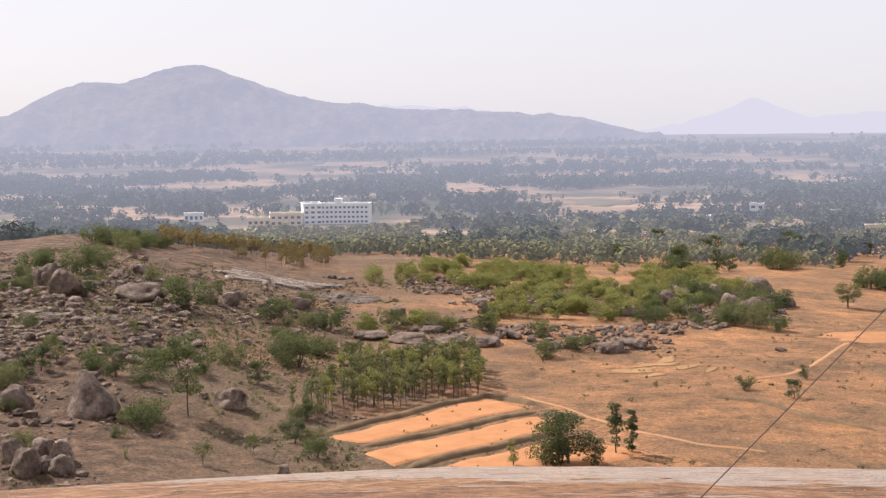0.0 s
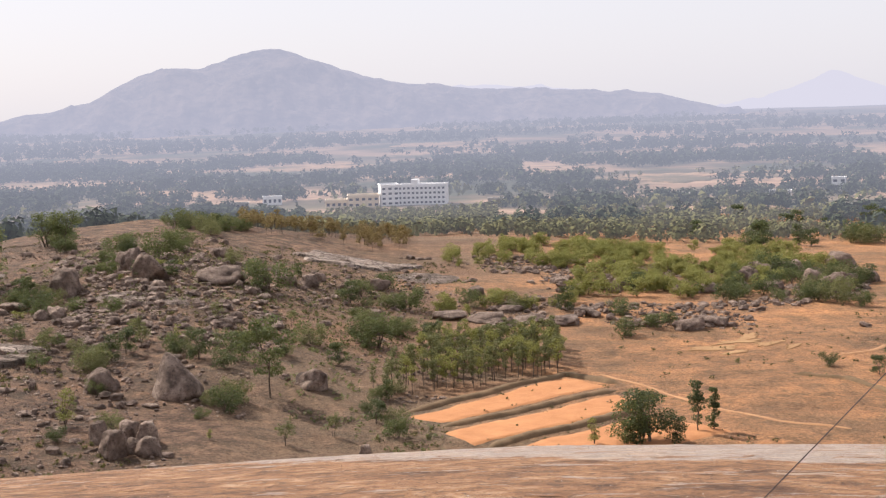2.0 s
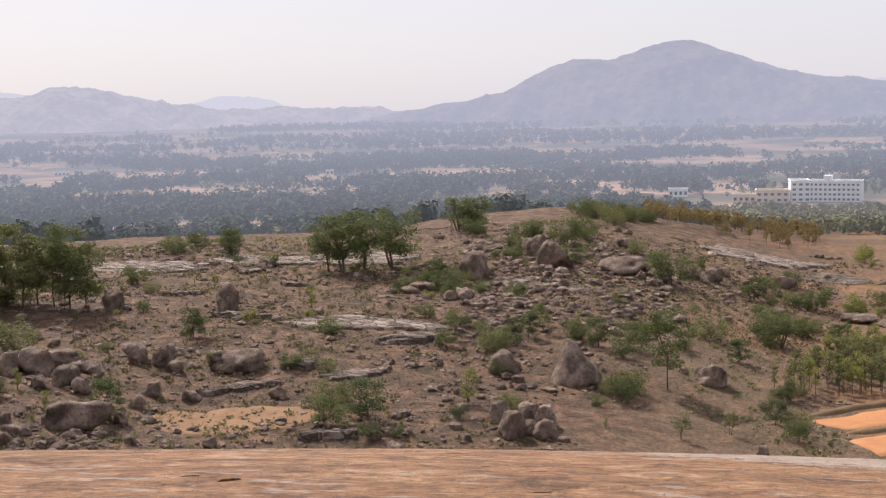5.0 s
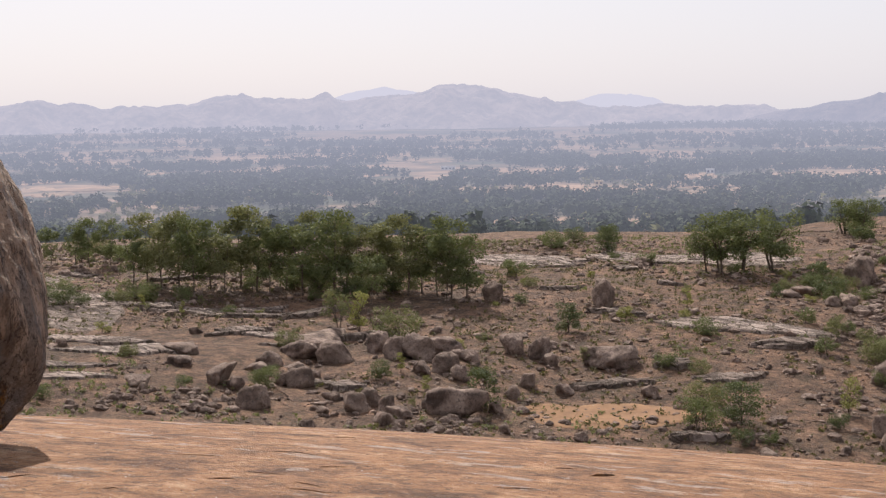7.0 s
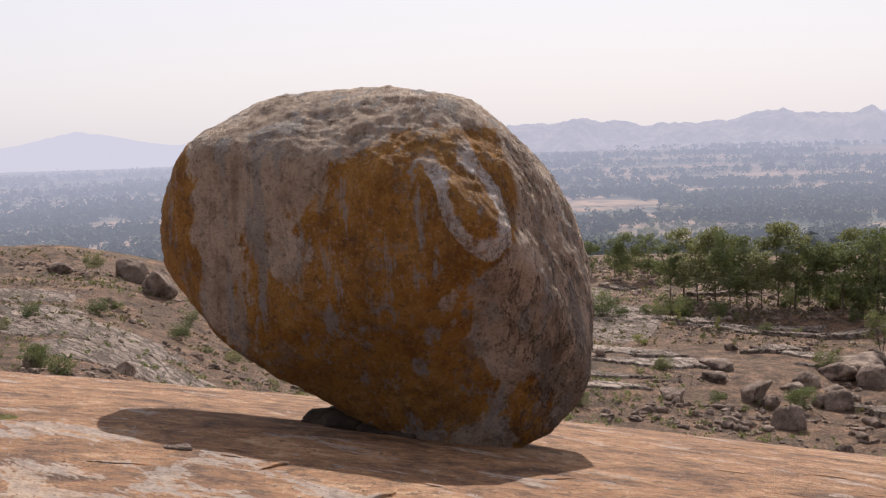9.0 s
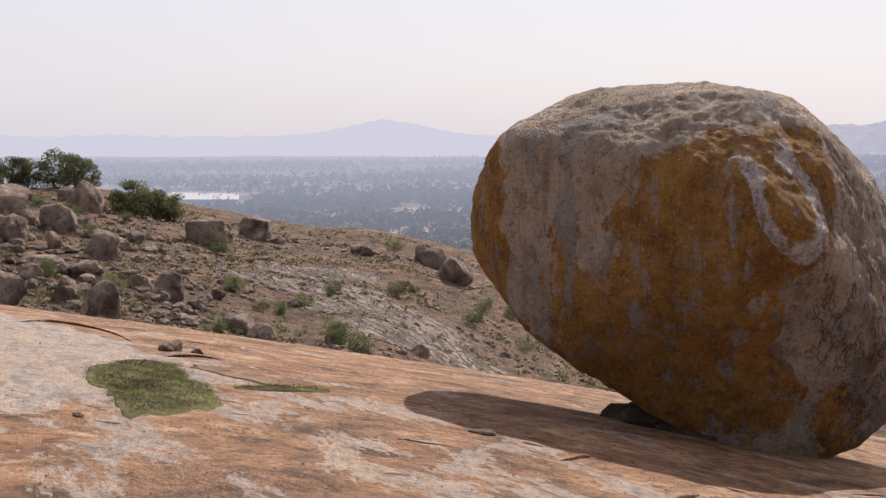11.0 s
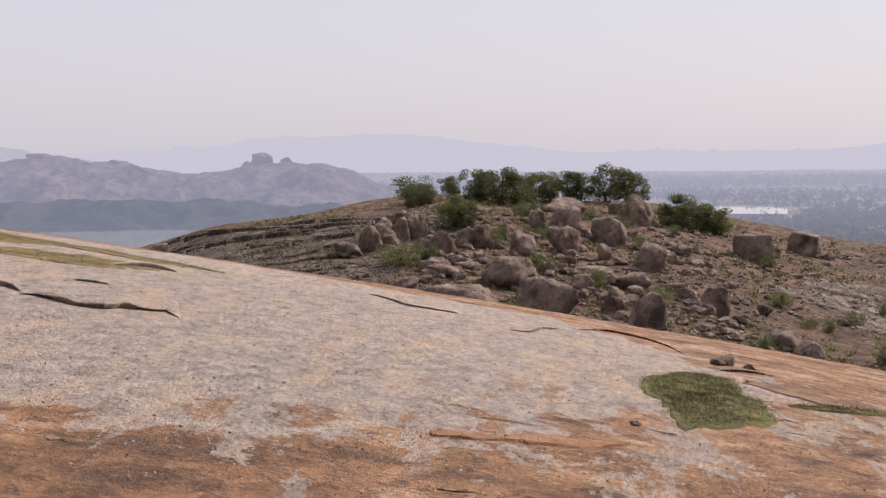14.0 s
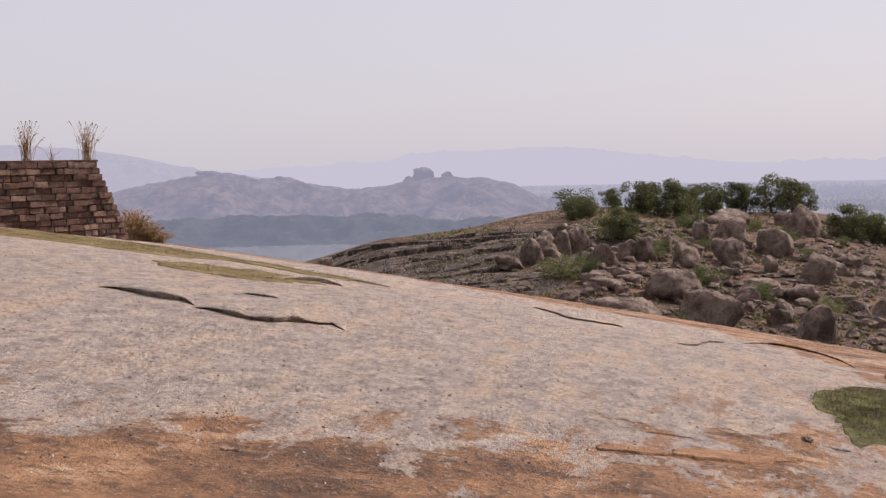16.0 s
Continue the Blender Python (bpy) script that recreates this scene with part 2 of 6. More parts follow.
    band = n.math("MULTIPLY", band, n.ramp(n.math("MULTIPLY", n.math("ADD", qv, 1.0), 0.5), (0.70, 1.0), (0.80, 0.0)))
    band = n.math("MULTIPLY", band, n.ramp(n.noise(14, 5, 0.75), (0.36, 0.15), (0.52, 0.9)))
    c = n.mix(band, c, (0.80, 0.73, 0.70))
    rain = n.ramp(n.noise(1.6, 9, 0.75, (2.6, 2.6, 0.35)), (0.38, 0.45), (0.48, 0.0))
    c = n.mix(rain, c, (0.14, 0.075, 0.035))
    c = n.mix(n.ramp(n.noise(2.3, 9, 0.78), (0.55, 0.0), (0.60, 0.45)), c, (0.30, 0.25, 0.215))
    # thin dark cracks that run down the flank
    run = n.math("MULTIPLY", n.ramp(near(1.9, -0.1, 1.1, 2.4), (0.0, 0.0), (0.3, 1.0)), n.ramp(n.math("ABSOLUTE", n.math("SUBTRACT", n.noise(1.7, 8, 0.7, (2.2, 2.2, 0.45)), 0.5)), (0.006, 0.9), (0.016, 0.0)))
    c = n.mix(run, c, (0.07, 0.05, 0.042))
    c = n.mix(n.ramp(n.noise(7.5, 8, 0.8), (0.38, 0.55), (0.47, 0.0)), c, (0.13, 0.085, 0.055))
    c = n.mix(n.ramp(grain, (0.38, 0.6), (0.45, 0.0)), c, (0.10, 0.072, 0.052))
    c = n.mix(n.ramp(grain, (0.57, 0.0), (0.66, 0.6)), c, (0.66, 0.57, 0.49))
    n.bump(n.mix(0.5, n.math("SUBTRACT", n.noise(3.5, 9, 0.8), n.math("MULTIPLY", run, 0.3)), grain), 1.0, 0.26)
    return n.done(c, 0.85)


def mat_rock():
    n = Nodes("valley_granite")
    c = n.ramp(n.noise(0.5, 7, 0.65), (0.36, (0.07, 0.048, 0.037)), (0.5, (0.235, 0.168, 0.13)), (0.64, (0.42, 0.32, 0.25)))
    oi = n.put("ShaderNodeObjectInfo").outputs["Random"]
    c = n.mix(n.ramp(oi, (0.0, 0.0), (1.0, 0.45)), c, (0.19, 0.138, 0.105))
    c = n.mix(n.ramp(n.noise(2.8, 8, 0.8), (0.40, 0.65), (0.48, 0.0)), c, (0.06, 0.045, 0.036))
    n.bump(n.mix(0.5, n.noise(1.2, 7, 0.75), n.noise(4.5, 6, 0.75)), 1.0, 0.5)
    return n.done(c, 0.9)


def mat_leaf(name, dark, light, far=False):
    n = Nodes(name)
    isl = n.put("ShaderNodeNewGeometry").outputs["Random Per Island"]
    c = n.mix(isl, dark, light)
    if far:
        # far leaves get painted haze: an air-coloured glow over their green
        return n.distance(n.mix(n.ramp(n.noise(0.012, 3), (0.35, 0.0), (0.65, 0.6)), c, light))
    oi = n.put("ShaderNodeObjectInfo").outputs["Random"]
    c = n.mix(n.ramp(oi, (0.0, 0.0), (1.0, 0.5)), c, light)
    n.done(c, 0.7)
    thin = n.put("ShaderNodeBsdfTranslucent")
    n.link(n.mix(0.5, c, (0.22, 0.23, 0.06)), thin.inputs["Color"])
    m = n.put("ShaderNodeMixShader")
    m.inputs[0].default_value = 0.34
    n.link(n.bsdf.outputs[0], m.inputs[1])
    n.link(thin.outputs[0], m.inputs[2])
    n.link(m.outputs[0], n.t.nodes["Material Output"].inputs["Surface"])
    return n.mat


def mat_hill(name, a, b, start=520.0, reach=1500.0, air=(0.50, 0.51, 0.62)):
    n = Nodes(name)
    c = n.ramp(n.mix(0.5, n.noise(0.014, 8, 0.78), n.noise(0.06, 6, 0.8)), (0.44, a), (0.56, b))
    # blue haze is painted over the hill's own colour as a glow
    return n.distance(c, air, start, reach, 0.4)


def mat_grit():
    n = Nodes("granite_grit")
    isl = n.put("ShaderNodeNewGeometry").outputs["Random Per Island"]
    return n.done(n.ramp(isl, (0.0, (0.07, 0.045, 0.03)), (0.5, (0.22, 0.13, 0.08)), (0.8, (0.45, 0.31, 0.21)), (1.0, (0.6, 0.52, 0.45))), 0.7)


M_GROUND, M_PLAIN, M_DOME, M_BOULDER, M_ROCK = mat_ground(), mat_plain(), mat_dome(), mat_boulder(), mat_rock()


# ---------------------------------------------------------------- forms
def fade(a, b, v):
    k = np.clip((v - a) / (b - a), 0, 1)
    return k * k * (3 - 2 * k)


def hashed(i, j, seed):
    v = np.sin(i * 127.1 + j * 311.7 + seed * 74.7) * 43758.5453
    return v - np.floor(v)


def rough(x, y, seed=0, octaves=4):
    """Value noise of the plane, about -1 to 1."""
    total, amp = 0.0, 0.5
    for k in range(octaves):
        i, j = np.floor(x), np.floor(y)
        u, v = x - i, y - j
        u, v = u * u * (3 - 2 * u), v * v * (3 - 2 * v)
        s = seed + 13 * k
        total = total + amp * 2 * ((hashed(i, j, s) * (1 - u) + hashed(i + 1, j, s) * u) * (1 - v)
                                   + (hashed(i, j + 1, s) * (1 - u) + hashed(i + 1, j + 1, s) * u) * v - 0.5)
        x, y, amp = x * 2.03 + 5.1, y * 2.03 + 9.7, amp * 0.5
    return total


# heights under the eye: by bearing (rows) and by distance (columns)
REACH = np.array([100, 150, 210, 260, 340, 520, 740], float)
BEARING = np.array([-22, -10, 4, 15, 26, 39, 50, 62, 74, 84, 92, 100, 112], float)
DEEP = np.array([
    [-40, -37.5, -37.5, -37.6, -40, -46, -52],
    [-40, -36.7, -37, -37, -37.5, -45, -52],
    [-40, -36.5, -37, -35, -32.5, -45, -52],
    [-38, -34, -29, -25.5, -25, -46, -53],
    [-36, -33, -28.5, -26, -30, -50, -55],
    [-34, -30.5, -27.8, -26.4, -30, -51, -57],
    [-31, -28.7, -27.3, -26, -30, -52, -58],
    [-24, -24, -22, -24, -33, -56, -64],
    [-16.5, -16, -14.5, -24, -40, -62, -70],
    [-14, -11, -8.5, -20, -40, -64, -74],
    [-13, -9.0, -7.3, -18, -40, -66, -75],
    [-13, -9.3, -11.6, -26, -44, -68, -76],
    [-18, -17, -22, -34, -50, -70, -76]])


def dome(x, y):
    """The bare rock on which the viewer stands."""
    r = np.hypot(x, y) + 1e-6
    az = np.degrees(np.arctan2(-x, y))
    s = 0.0245 * fade(0, 4, r) - 0.146 * y / r - 0.017 * np.sin(np.clip(az, 0, 116) / 116 * np.pi) * fade(0, 6, r)
    return s * r - r * r / 400 + (0.02 * rough(x * 0.5, y * 0.5, 3) + 0.016 * rough(x * 2.7, y * 2.7, 8, 5)) * fade(2, 6, r)


def height(x, y):
    """The ground's height at a place."""
    x, y = np.asarray(x, float), np.asarray(y, float)
    r = np.hypot(x, y) + 1e-6
    az = np.degrees(np.arctan2(-x, y))
    i = np.clip(np.searchsorted(BEARING, az) - 1, 0, len(BEARING) - 2)
    j = np.clip(np.searchsorted(REACH, r) - 1, 0, len(REACH) - 2)
    u = np.clip((az - BEARING[i]) / (BEARING[i + 1] - BEARING[i]), 0, 1)
    v = np.clip((r - REACH[j]) / (REACH[j + 1] - REACH[j]), 0, 1)
    u = u * u * (3 - 2 * u)
    z = (DEEP[i, j] * (1 - v) + DEEP[i, j + 1] * v) * (1 - u) + (DEEP[i + 1, j] * (1 - v) + DEEP[i + 1, j + 1] * v) * u
    z = z - 6 * fade(740, 2000, r) + 32 * fade(1000, 2700, r) * (1 - fade(56, 68, az))
    lumps = 1.3 * rough(x / 26, y / 26, 1, 4) * fade(90, 130, r) * (1 - 0.6 * fade(300, 500, r)) * fade(-8, 12, az)
    lumps = lumps + 0.35 * rough(x / 9, y / 9, 2, 3) * fade(80, 120, r)
    z = z + EYE + lumps
    d = dome(x, y)
    k = np.clip(0.5 + 0.5 * (d - z) / 3.0, 0, 1)
    return np.where(r < 40, d, z * (1 - k) + d * k + 3.0 * k * (1 - k))


def ground_at(x, y):
    return float(height(x, y))


def mesh(name, verts, faces, material, smooth=True):
    """A mesh from arrays: verts n x 3, faces of one length."""
    me = bpy.data.meshes.new(name)
    me.from_pydata(np.asarray(verts).tolist(), [], np.asarray(faces).tolist())
    me.materials.append(material)
    me.polygons.foreach_set("use_smooth", [smooth] * len(me.polygons))
    me.update()
    return me


def grid_faces(rows, cols, closed=False):
    a = np.arange(rows * cols).reshape(rows, cols)
    b = np.roll(a, -1, 1) if closed else a[:, 1:]
    a0 = a if closed else a[:, :-1]
    return np.stack([a0[:-1], b[:-1], b[1:], a0[1:]], -1).reshape(-1, 4)


def ring_sheet(name, azs, rs, zfun, material, closed=False):
    A, R = np.meshgrid(np.radians(azs), rs)
    X, Y = -np.sin(A) * R, np.cos(A) * R
    v = np.stack([X, Y, zfun(X, Y)], -1).reshape(-1, 3)
    f = grid_faces(len(rs), len(azs), closed)[:, ::-1]
    return new(name, mesh(name, v, f, material))


VIEW = np.concatenate([np.arange(-26, 124, 0.2), np.arange(124, 334, 5.0)])
tagged(ring_sheet("ground_rock_dome", VIEW, np.concatenate([[0.01, 1.5, 3], np.geomspace(4.5, 30, 280), np.geomspace(30.5, 46, 24)]), height, M_DOME, True),
       "bare weathered tan and grey granite dome underfoot", "rock", kind="structure")
tagged(ring_sheet("ground", VIEW, np.geomspace(46, 600, 190), height, M_GROUND, True),
       "dry red earth slopes with straw grass and scrub", "ground", kind="structure")
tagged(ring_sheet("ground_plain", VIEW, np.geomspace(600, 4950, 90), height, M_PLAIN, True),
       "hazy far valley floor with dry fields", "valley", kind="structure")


def ridge(name, label, r, depth, profile, seed, jag, material, floor=-95.0):
    """A range of hills far off: its crest by bearing and slope above the eye's level, roughened."""
    pa, ps = np.array(profile).T
    az = np.arange(pa[0], pa[-1] + 0.01, 0.1)
    i = np.clip(np.searchsorted(pa, az) - 1, 0, len(pa) - 2)
    u = (az - pa[i]) / (pa[i + 1] - pa[i])
    tangent = np.gradient(ps, pa)
    step = pa[i + 1] - pa[i]
    crest = ((2 * u ** 3 - 3 * u ** 2 + 1) * ps[i] + (u ** 3 - 2 * u ** 2 + u) * step * tangent[i]
             + (3 * u ** 2 - 2 * u ** 3) * ps[i + 1] + (u ** 3 - u ** 2) * step * tangent[i + 1])
    crest = crest + jag * rough(az * 1.1, az * 0 + seed, seed, 7) + 0.25 * jag * rough(az * 5, az * 0 + seed, seed + 2, 3)
    n = 40
    k = np.linspace(0, 1, n)[:, None]
    rise = np.sin(k * math.pi / 2) ** 1.35
    rr = r - depth * (1 - k) + 0 * az[None]
    up = (crest * r)[None] * rise + floor * (1 - rise)
    up = up + r * 0.011 * rough(az[None] * 0.9 + 0 * k, k * 7 + 0 * az[None], seed + 5, 5) * (4 * k * (1 - k)) + EYE
    A = np.radians(az)[None] + 0 * k
    v = np.stack([-np.sin(A) * rr, np.cos(A) * rr, up], -1)
    back = v[-1:].copy()
    back[..., :2] *= 1 + depth * 0.5 / r
    back[..., 2] = floor
    v = np.concatenate([v, back])
    return tagged(new(name, mesh(name, v.reshape(-1, 3), grid_faces(n + 1, len(az))[:, ::-1], material)), label, "hill", kind="structure")


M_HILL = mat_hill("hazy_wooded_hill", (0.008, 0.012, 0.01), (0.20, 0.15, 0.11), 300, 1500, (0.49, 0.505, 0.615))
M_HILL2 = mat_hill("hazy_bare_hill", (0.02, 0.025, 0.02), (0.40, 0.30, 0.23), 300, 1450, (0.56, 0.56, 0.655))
M_LAKEHILL = mat_hill("hazed_bouldery_hill", (0.012, 0.016, 0.015), (0.24, 0.18, 0.14), 300, 2100, (0.40, 0.41, 0.525))
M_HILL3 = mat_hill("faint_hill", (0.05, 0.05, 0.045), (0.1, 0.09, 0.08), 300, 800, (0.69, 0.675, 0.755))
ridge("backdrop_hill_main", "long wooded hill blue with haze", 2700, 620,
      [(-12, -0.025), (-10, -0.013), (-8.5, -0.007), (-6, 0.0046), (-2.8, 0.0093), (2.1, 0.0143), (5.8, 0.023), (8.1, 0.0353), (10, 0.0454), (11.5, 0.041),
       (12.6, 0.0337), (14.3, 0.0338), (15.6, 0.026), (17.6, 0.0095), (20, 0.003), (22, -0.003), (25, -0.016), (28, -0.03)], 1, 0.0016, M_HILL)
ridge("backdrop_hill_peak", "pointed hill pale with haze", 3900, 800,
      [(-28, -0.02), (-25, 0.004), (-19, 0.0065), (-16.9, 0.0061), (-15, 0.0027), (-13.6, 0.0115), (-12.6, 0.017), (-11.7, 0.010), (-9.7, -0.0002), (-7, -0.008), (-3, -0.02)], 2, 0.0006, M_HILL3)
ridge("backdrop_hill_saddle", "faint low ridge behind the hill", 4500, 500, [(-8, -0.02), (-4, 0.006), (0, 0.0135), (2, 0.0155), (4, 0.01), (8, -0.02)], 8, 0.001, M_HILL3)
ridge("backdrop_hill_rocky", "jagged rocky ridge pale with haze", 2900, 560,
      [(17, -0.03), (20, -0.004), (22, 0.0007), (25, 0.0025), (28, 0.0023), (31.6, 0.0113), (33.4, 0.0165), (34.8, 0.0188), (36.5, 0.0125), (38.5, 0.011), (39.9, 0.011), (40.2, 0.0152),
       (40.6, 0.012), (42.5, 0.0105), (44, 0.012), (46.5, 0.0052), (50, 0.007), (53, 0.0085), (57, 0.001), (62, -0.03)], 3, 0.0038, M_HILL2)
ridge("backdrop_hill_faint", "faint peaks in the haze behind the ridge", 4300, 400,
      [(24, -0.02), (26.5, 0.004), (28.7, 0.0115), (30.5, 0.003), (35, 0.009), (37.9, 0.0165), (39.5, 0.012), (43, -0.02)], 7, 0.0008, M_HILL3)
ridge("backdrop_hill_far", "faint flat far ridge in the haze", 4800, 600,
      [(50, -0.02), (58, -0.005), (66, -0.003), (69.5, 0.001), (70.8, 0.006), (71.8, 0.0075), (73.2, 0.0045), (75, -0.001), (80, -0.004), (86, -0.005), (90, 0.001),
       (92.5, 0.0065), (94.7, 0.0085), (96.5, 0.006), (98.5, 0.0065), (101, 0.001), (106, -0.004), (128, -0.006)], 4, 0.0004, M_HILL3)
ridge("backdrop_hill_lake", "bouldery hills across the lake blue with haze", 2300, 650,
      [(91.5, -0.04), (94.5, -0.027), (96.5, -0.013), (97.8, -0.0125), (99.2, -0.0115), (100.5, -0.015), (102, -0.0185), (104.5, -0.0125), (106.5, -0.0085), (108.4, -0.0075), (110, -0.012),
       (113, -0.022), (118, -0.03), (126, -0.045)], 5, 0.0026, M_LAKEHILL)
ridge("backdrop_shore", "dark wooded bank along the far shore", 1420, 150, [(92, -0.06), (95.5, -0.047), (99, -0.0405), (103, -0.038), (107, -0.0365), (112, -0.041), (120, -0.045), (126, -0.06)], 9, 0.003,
      mat_hill("hazed_wooded_shore", (0.008, 0.013, 0.01), (0.07, 0.065, 0.045), 300, 1700, (0.33, 0.36, 0.45)), -77.2)
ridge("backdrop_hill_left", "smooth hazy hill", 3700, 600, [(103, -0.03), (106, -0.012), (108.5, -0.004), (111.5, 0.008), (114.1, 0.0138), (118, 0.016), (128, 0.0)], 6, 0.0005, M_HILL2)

# ---------------------------------------------------------------- the balanced boulder
# flat sides in the plane across the view: bearing of the normal, distance from the heart
SIDES = [(88, 1.67), (52, 1.87), (40, 1.94), (12, 2.10), (-11, 2.15), (-36, 2.36), (-67, 2.03), (-101, 1.60), (-126, 1.25), (-144, 1.58),
         (178, 2.04), (152, 2.14), (119, 1.95)]
# sides that face the viewer: across, up, out, distance
FACES = [(-0.35, 0.15, 0.92, 1.25), (-0.10, 0.86, 0.50, 1.45), (-0.15, -0.45, 0.88, 1.22), (0.70, 0.55, 0.40, 1.68), (0.88, 0.33, 0.36, 1.62), (0.35, -0.35, 0.87, 1.42),
         (0.5, 0.72, 0.48, 1.63), (-0.8, -0.1, 0.6, 1.75), (0, 0.2, -1, 1.5), (0, -0.5, -0.87, 1.3)]


def stone(level, planes, sharp=14.0):
    """A rounded stone held between planes (normal, distance), as points and faces."""
    bm = bmesh.new()
    bmesh.ops.create_icosphere(bm, subdivisions=level, radius=1)
    d = np.array([v.co[:] for v in bm.verts])
    f = np.array([[v.index for v in p.verts] for p in bm.faces])
    bm.free()
    inv = np.zeros(len(d))
    for nrm, dist in planes:
        nrm = np.array(nrm, float) / np.linalg.norm(nrm)
        inv += np.clip(d @ nrm / dist, 0, None) ** sharp
    return d / (inv ** (1 / sharp))[:, None], f




def balanced_boulder():
    planes = [((math.cos(radians(a)), math.sin(radians(a)), 0.0), d) for a, d in SIDES] + [(f[:3], f[3]) for f in FACES]
    p, f = stone(7, planes, 24.0)
    q = p.copy()
    for i, v in enumerate(p):
        w = Vector(v)
        k = 0.06 * noise.fractal(w * 0.9, 0.9, 2.1, 4) + 0.016 * noise.fractal(w * 3.2, 0.8, 2.2, 4) + 0.013 * noise.fractal(w * 10.0, 0.5, 2.2, 4)
        q[i] = v * (1 + k / w.length)
    # across, up, towards the viewer -> world
    a = radians(BOULDER_AZ)
    right, near = np.array([math.cos(a), math.sin(a), 0]), np.array([math.sin(a), -math.cos(a), 0])
    pts = q[:, :1] * right + q[:, 1:2] * np.array([0, 0, 1.0]) + (q[:, 2:] + 0.28 * q[:, :1] + 0.22 * q[:, 1:2]) * near
    ob = new("balanced_boulder", mesh("balanced_boulder", pts, f, M_BOULDER))
    x, y = out(BOULDER_AZ, BOULDER_R)
    ob.location = (x, y, EYE - 0.0955 * BOULDER_R)
    ob.scale = (1.105, 1.105, 1.105)
    return tagged(ob, "huge ochre-lichened granite boulder resting on the bare rock", "boulder")


balanced_boulder()

# ---------------------------------------------------------------- helpers for things
def part(name, me, parent, label=""):
    """One mesh as a part under its thing."""
    ob = new(name, me)
    ob.parent = parent
    return tagged(ob, label)


def tube(points, radii, sides=6):
    """A tapering tube along points, as arrays."""
    P = np.array(points, float)
    V, F = [], []
    for i, p in enumerate(P):
        d = P[min(i + 1, len(P) - 1)] - P[max(i - 1, 0)]
        d /= np.linalg.norm(d) + 1e-9
        a = np.cross(d, (0.31, 0.95, 0.05))
        a /= np.linalg.norm(a) + 1e-9
        b = np.cross(d, a)
        for k in range(sides):
            w = 2 * math.pi * k / sides
            V.append(p + radii[i] * (math.cos(w) * a + math.sin(w) * b))
    F = grid_faces(len(P), sides, True)
    return np.array(V), F


def joined(pieces):
    """Several (verts, faces) as one."""
    V, F, n = [], [], 0
    for v, f in pieces:
        V.append(v)
        F.append(np.asarray(f) + n)
        n += len(v)
    return np.concatenate(V), np.concatenate(F)


def leaves(rng, centres, radii, count, size, up=0.4):
    """Leaf sprays: small quads thick about the outside of clumps. centres n x 3, radii n x 3."""
    w = (radii.prod(1)) ** (2 / 3)
    k = rng.choice(len(centres), count, p=w / w.sum())
    d = rng.normal(size=(count, 3))
    d /= np.linalg.norm(d, axis=1)[:, None]
    p = centres[k] + d * radii[k] * (rng.uniform(0.4, 1.08, count) ** 0.6)[:, None]
    nrm = d * 0.9 + rng.normal(size=(count, 3)) * 0.7 + np.array([0, 0, up])
    nrm /= np.linalg.norm(nrm, axis=1)[:, None]
    a = np.cross(nrm, rng.normal(size=(count, 3)))
    a /= np.linalg.norm(a, axis=1)[:, None]
    b = np.cross(nrm, a)
    s = (size * rng.uniform(0.6, 1.4, count))[:, None]
    t = s * rng.uniform(0.6, 1.0, count)[:, None]
    V = np.stack([p - a * s, p + a * s * 0.6 - b * t, p + a * s * 0.5 + b * t], 1).reshape(-1, 3)
    return V, np.arange(count * 3).reshape(-1, 3)


def mat_bark():
    n = Nodes("bark")
    return n.done(n.ramp(n.noise(5, 4), (0.35, (0.07, 0.05, 0.035)), (0.65, (0.17, 0.13, 0.10))))


M_BARK = mat_bark()
LEAF = {
    "dull": mat_leaf("dull_hill_leaves", (0.040, 0.047, 0.024), (0.095, 0.098, 0.046)),
    "dark": mat_leaf("dark_green_leaves", (0.038, 0.054, 0.029), (0.085, 0.110, 0.050)),
    "green": mat_leaf("green_leaves", (0.062, 0.080, 0.036), (0.140, 0.162, 0.066)),
    "olive": mat_leaf("olive_leaves", (0.098, 0.106, 0.05), (0.21, 0.21, 0.095)),
    "lime": mat_leaf("yellow_green_leaves", (0.15, 0.155, 0.045), (0.34, 0.33, 0.10)),
    "dry": mat_leaf("dry_orange_leaves", (0.17, 0.11, 0.055), (0.30, 0.21, 0.10)),
    "straw": mat_leaf("dry_scrub", (0.055, 0.045, 0.028), (0.13, 0.10, 0.055)),
    "far": mat_leaf("far_trees", (0.046, 0.060, 0.034), (0.070, 0.085, 0.047), True),
    "far_light": mat_leaf("far_plantation_leaves", (0.12, 0.125, 0.045), (0.21, 0.195, 0.078), True),
}


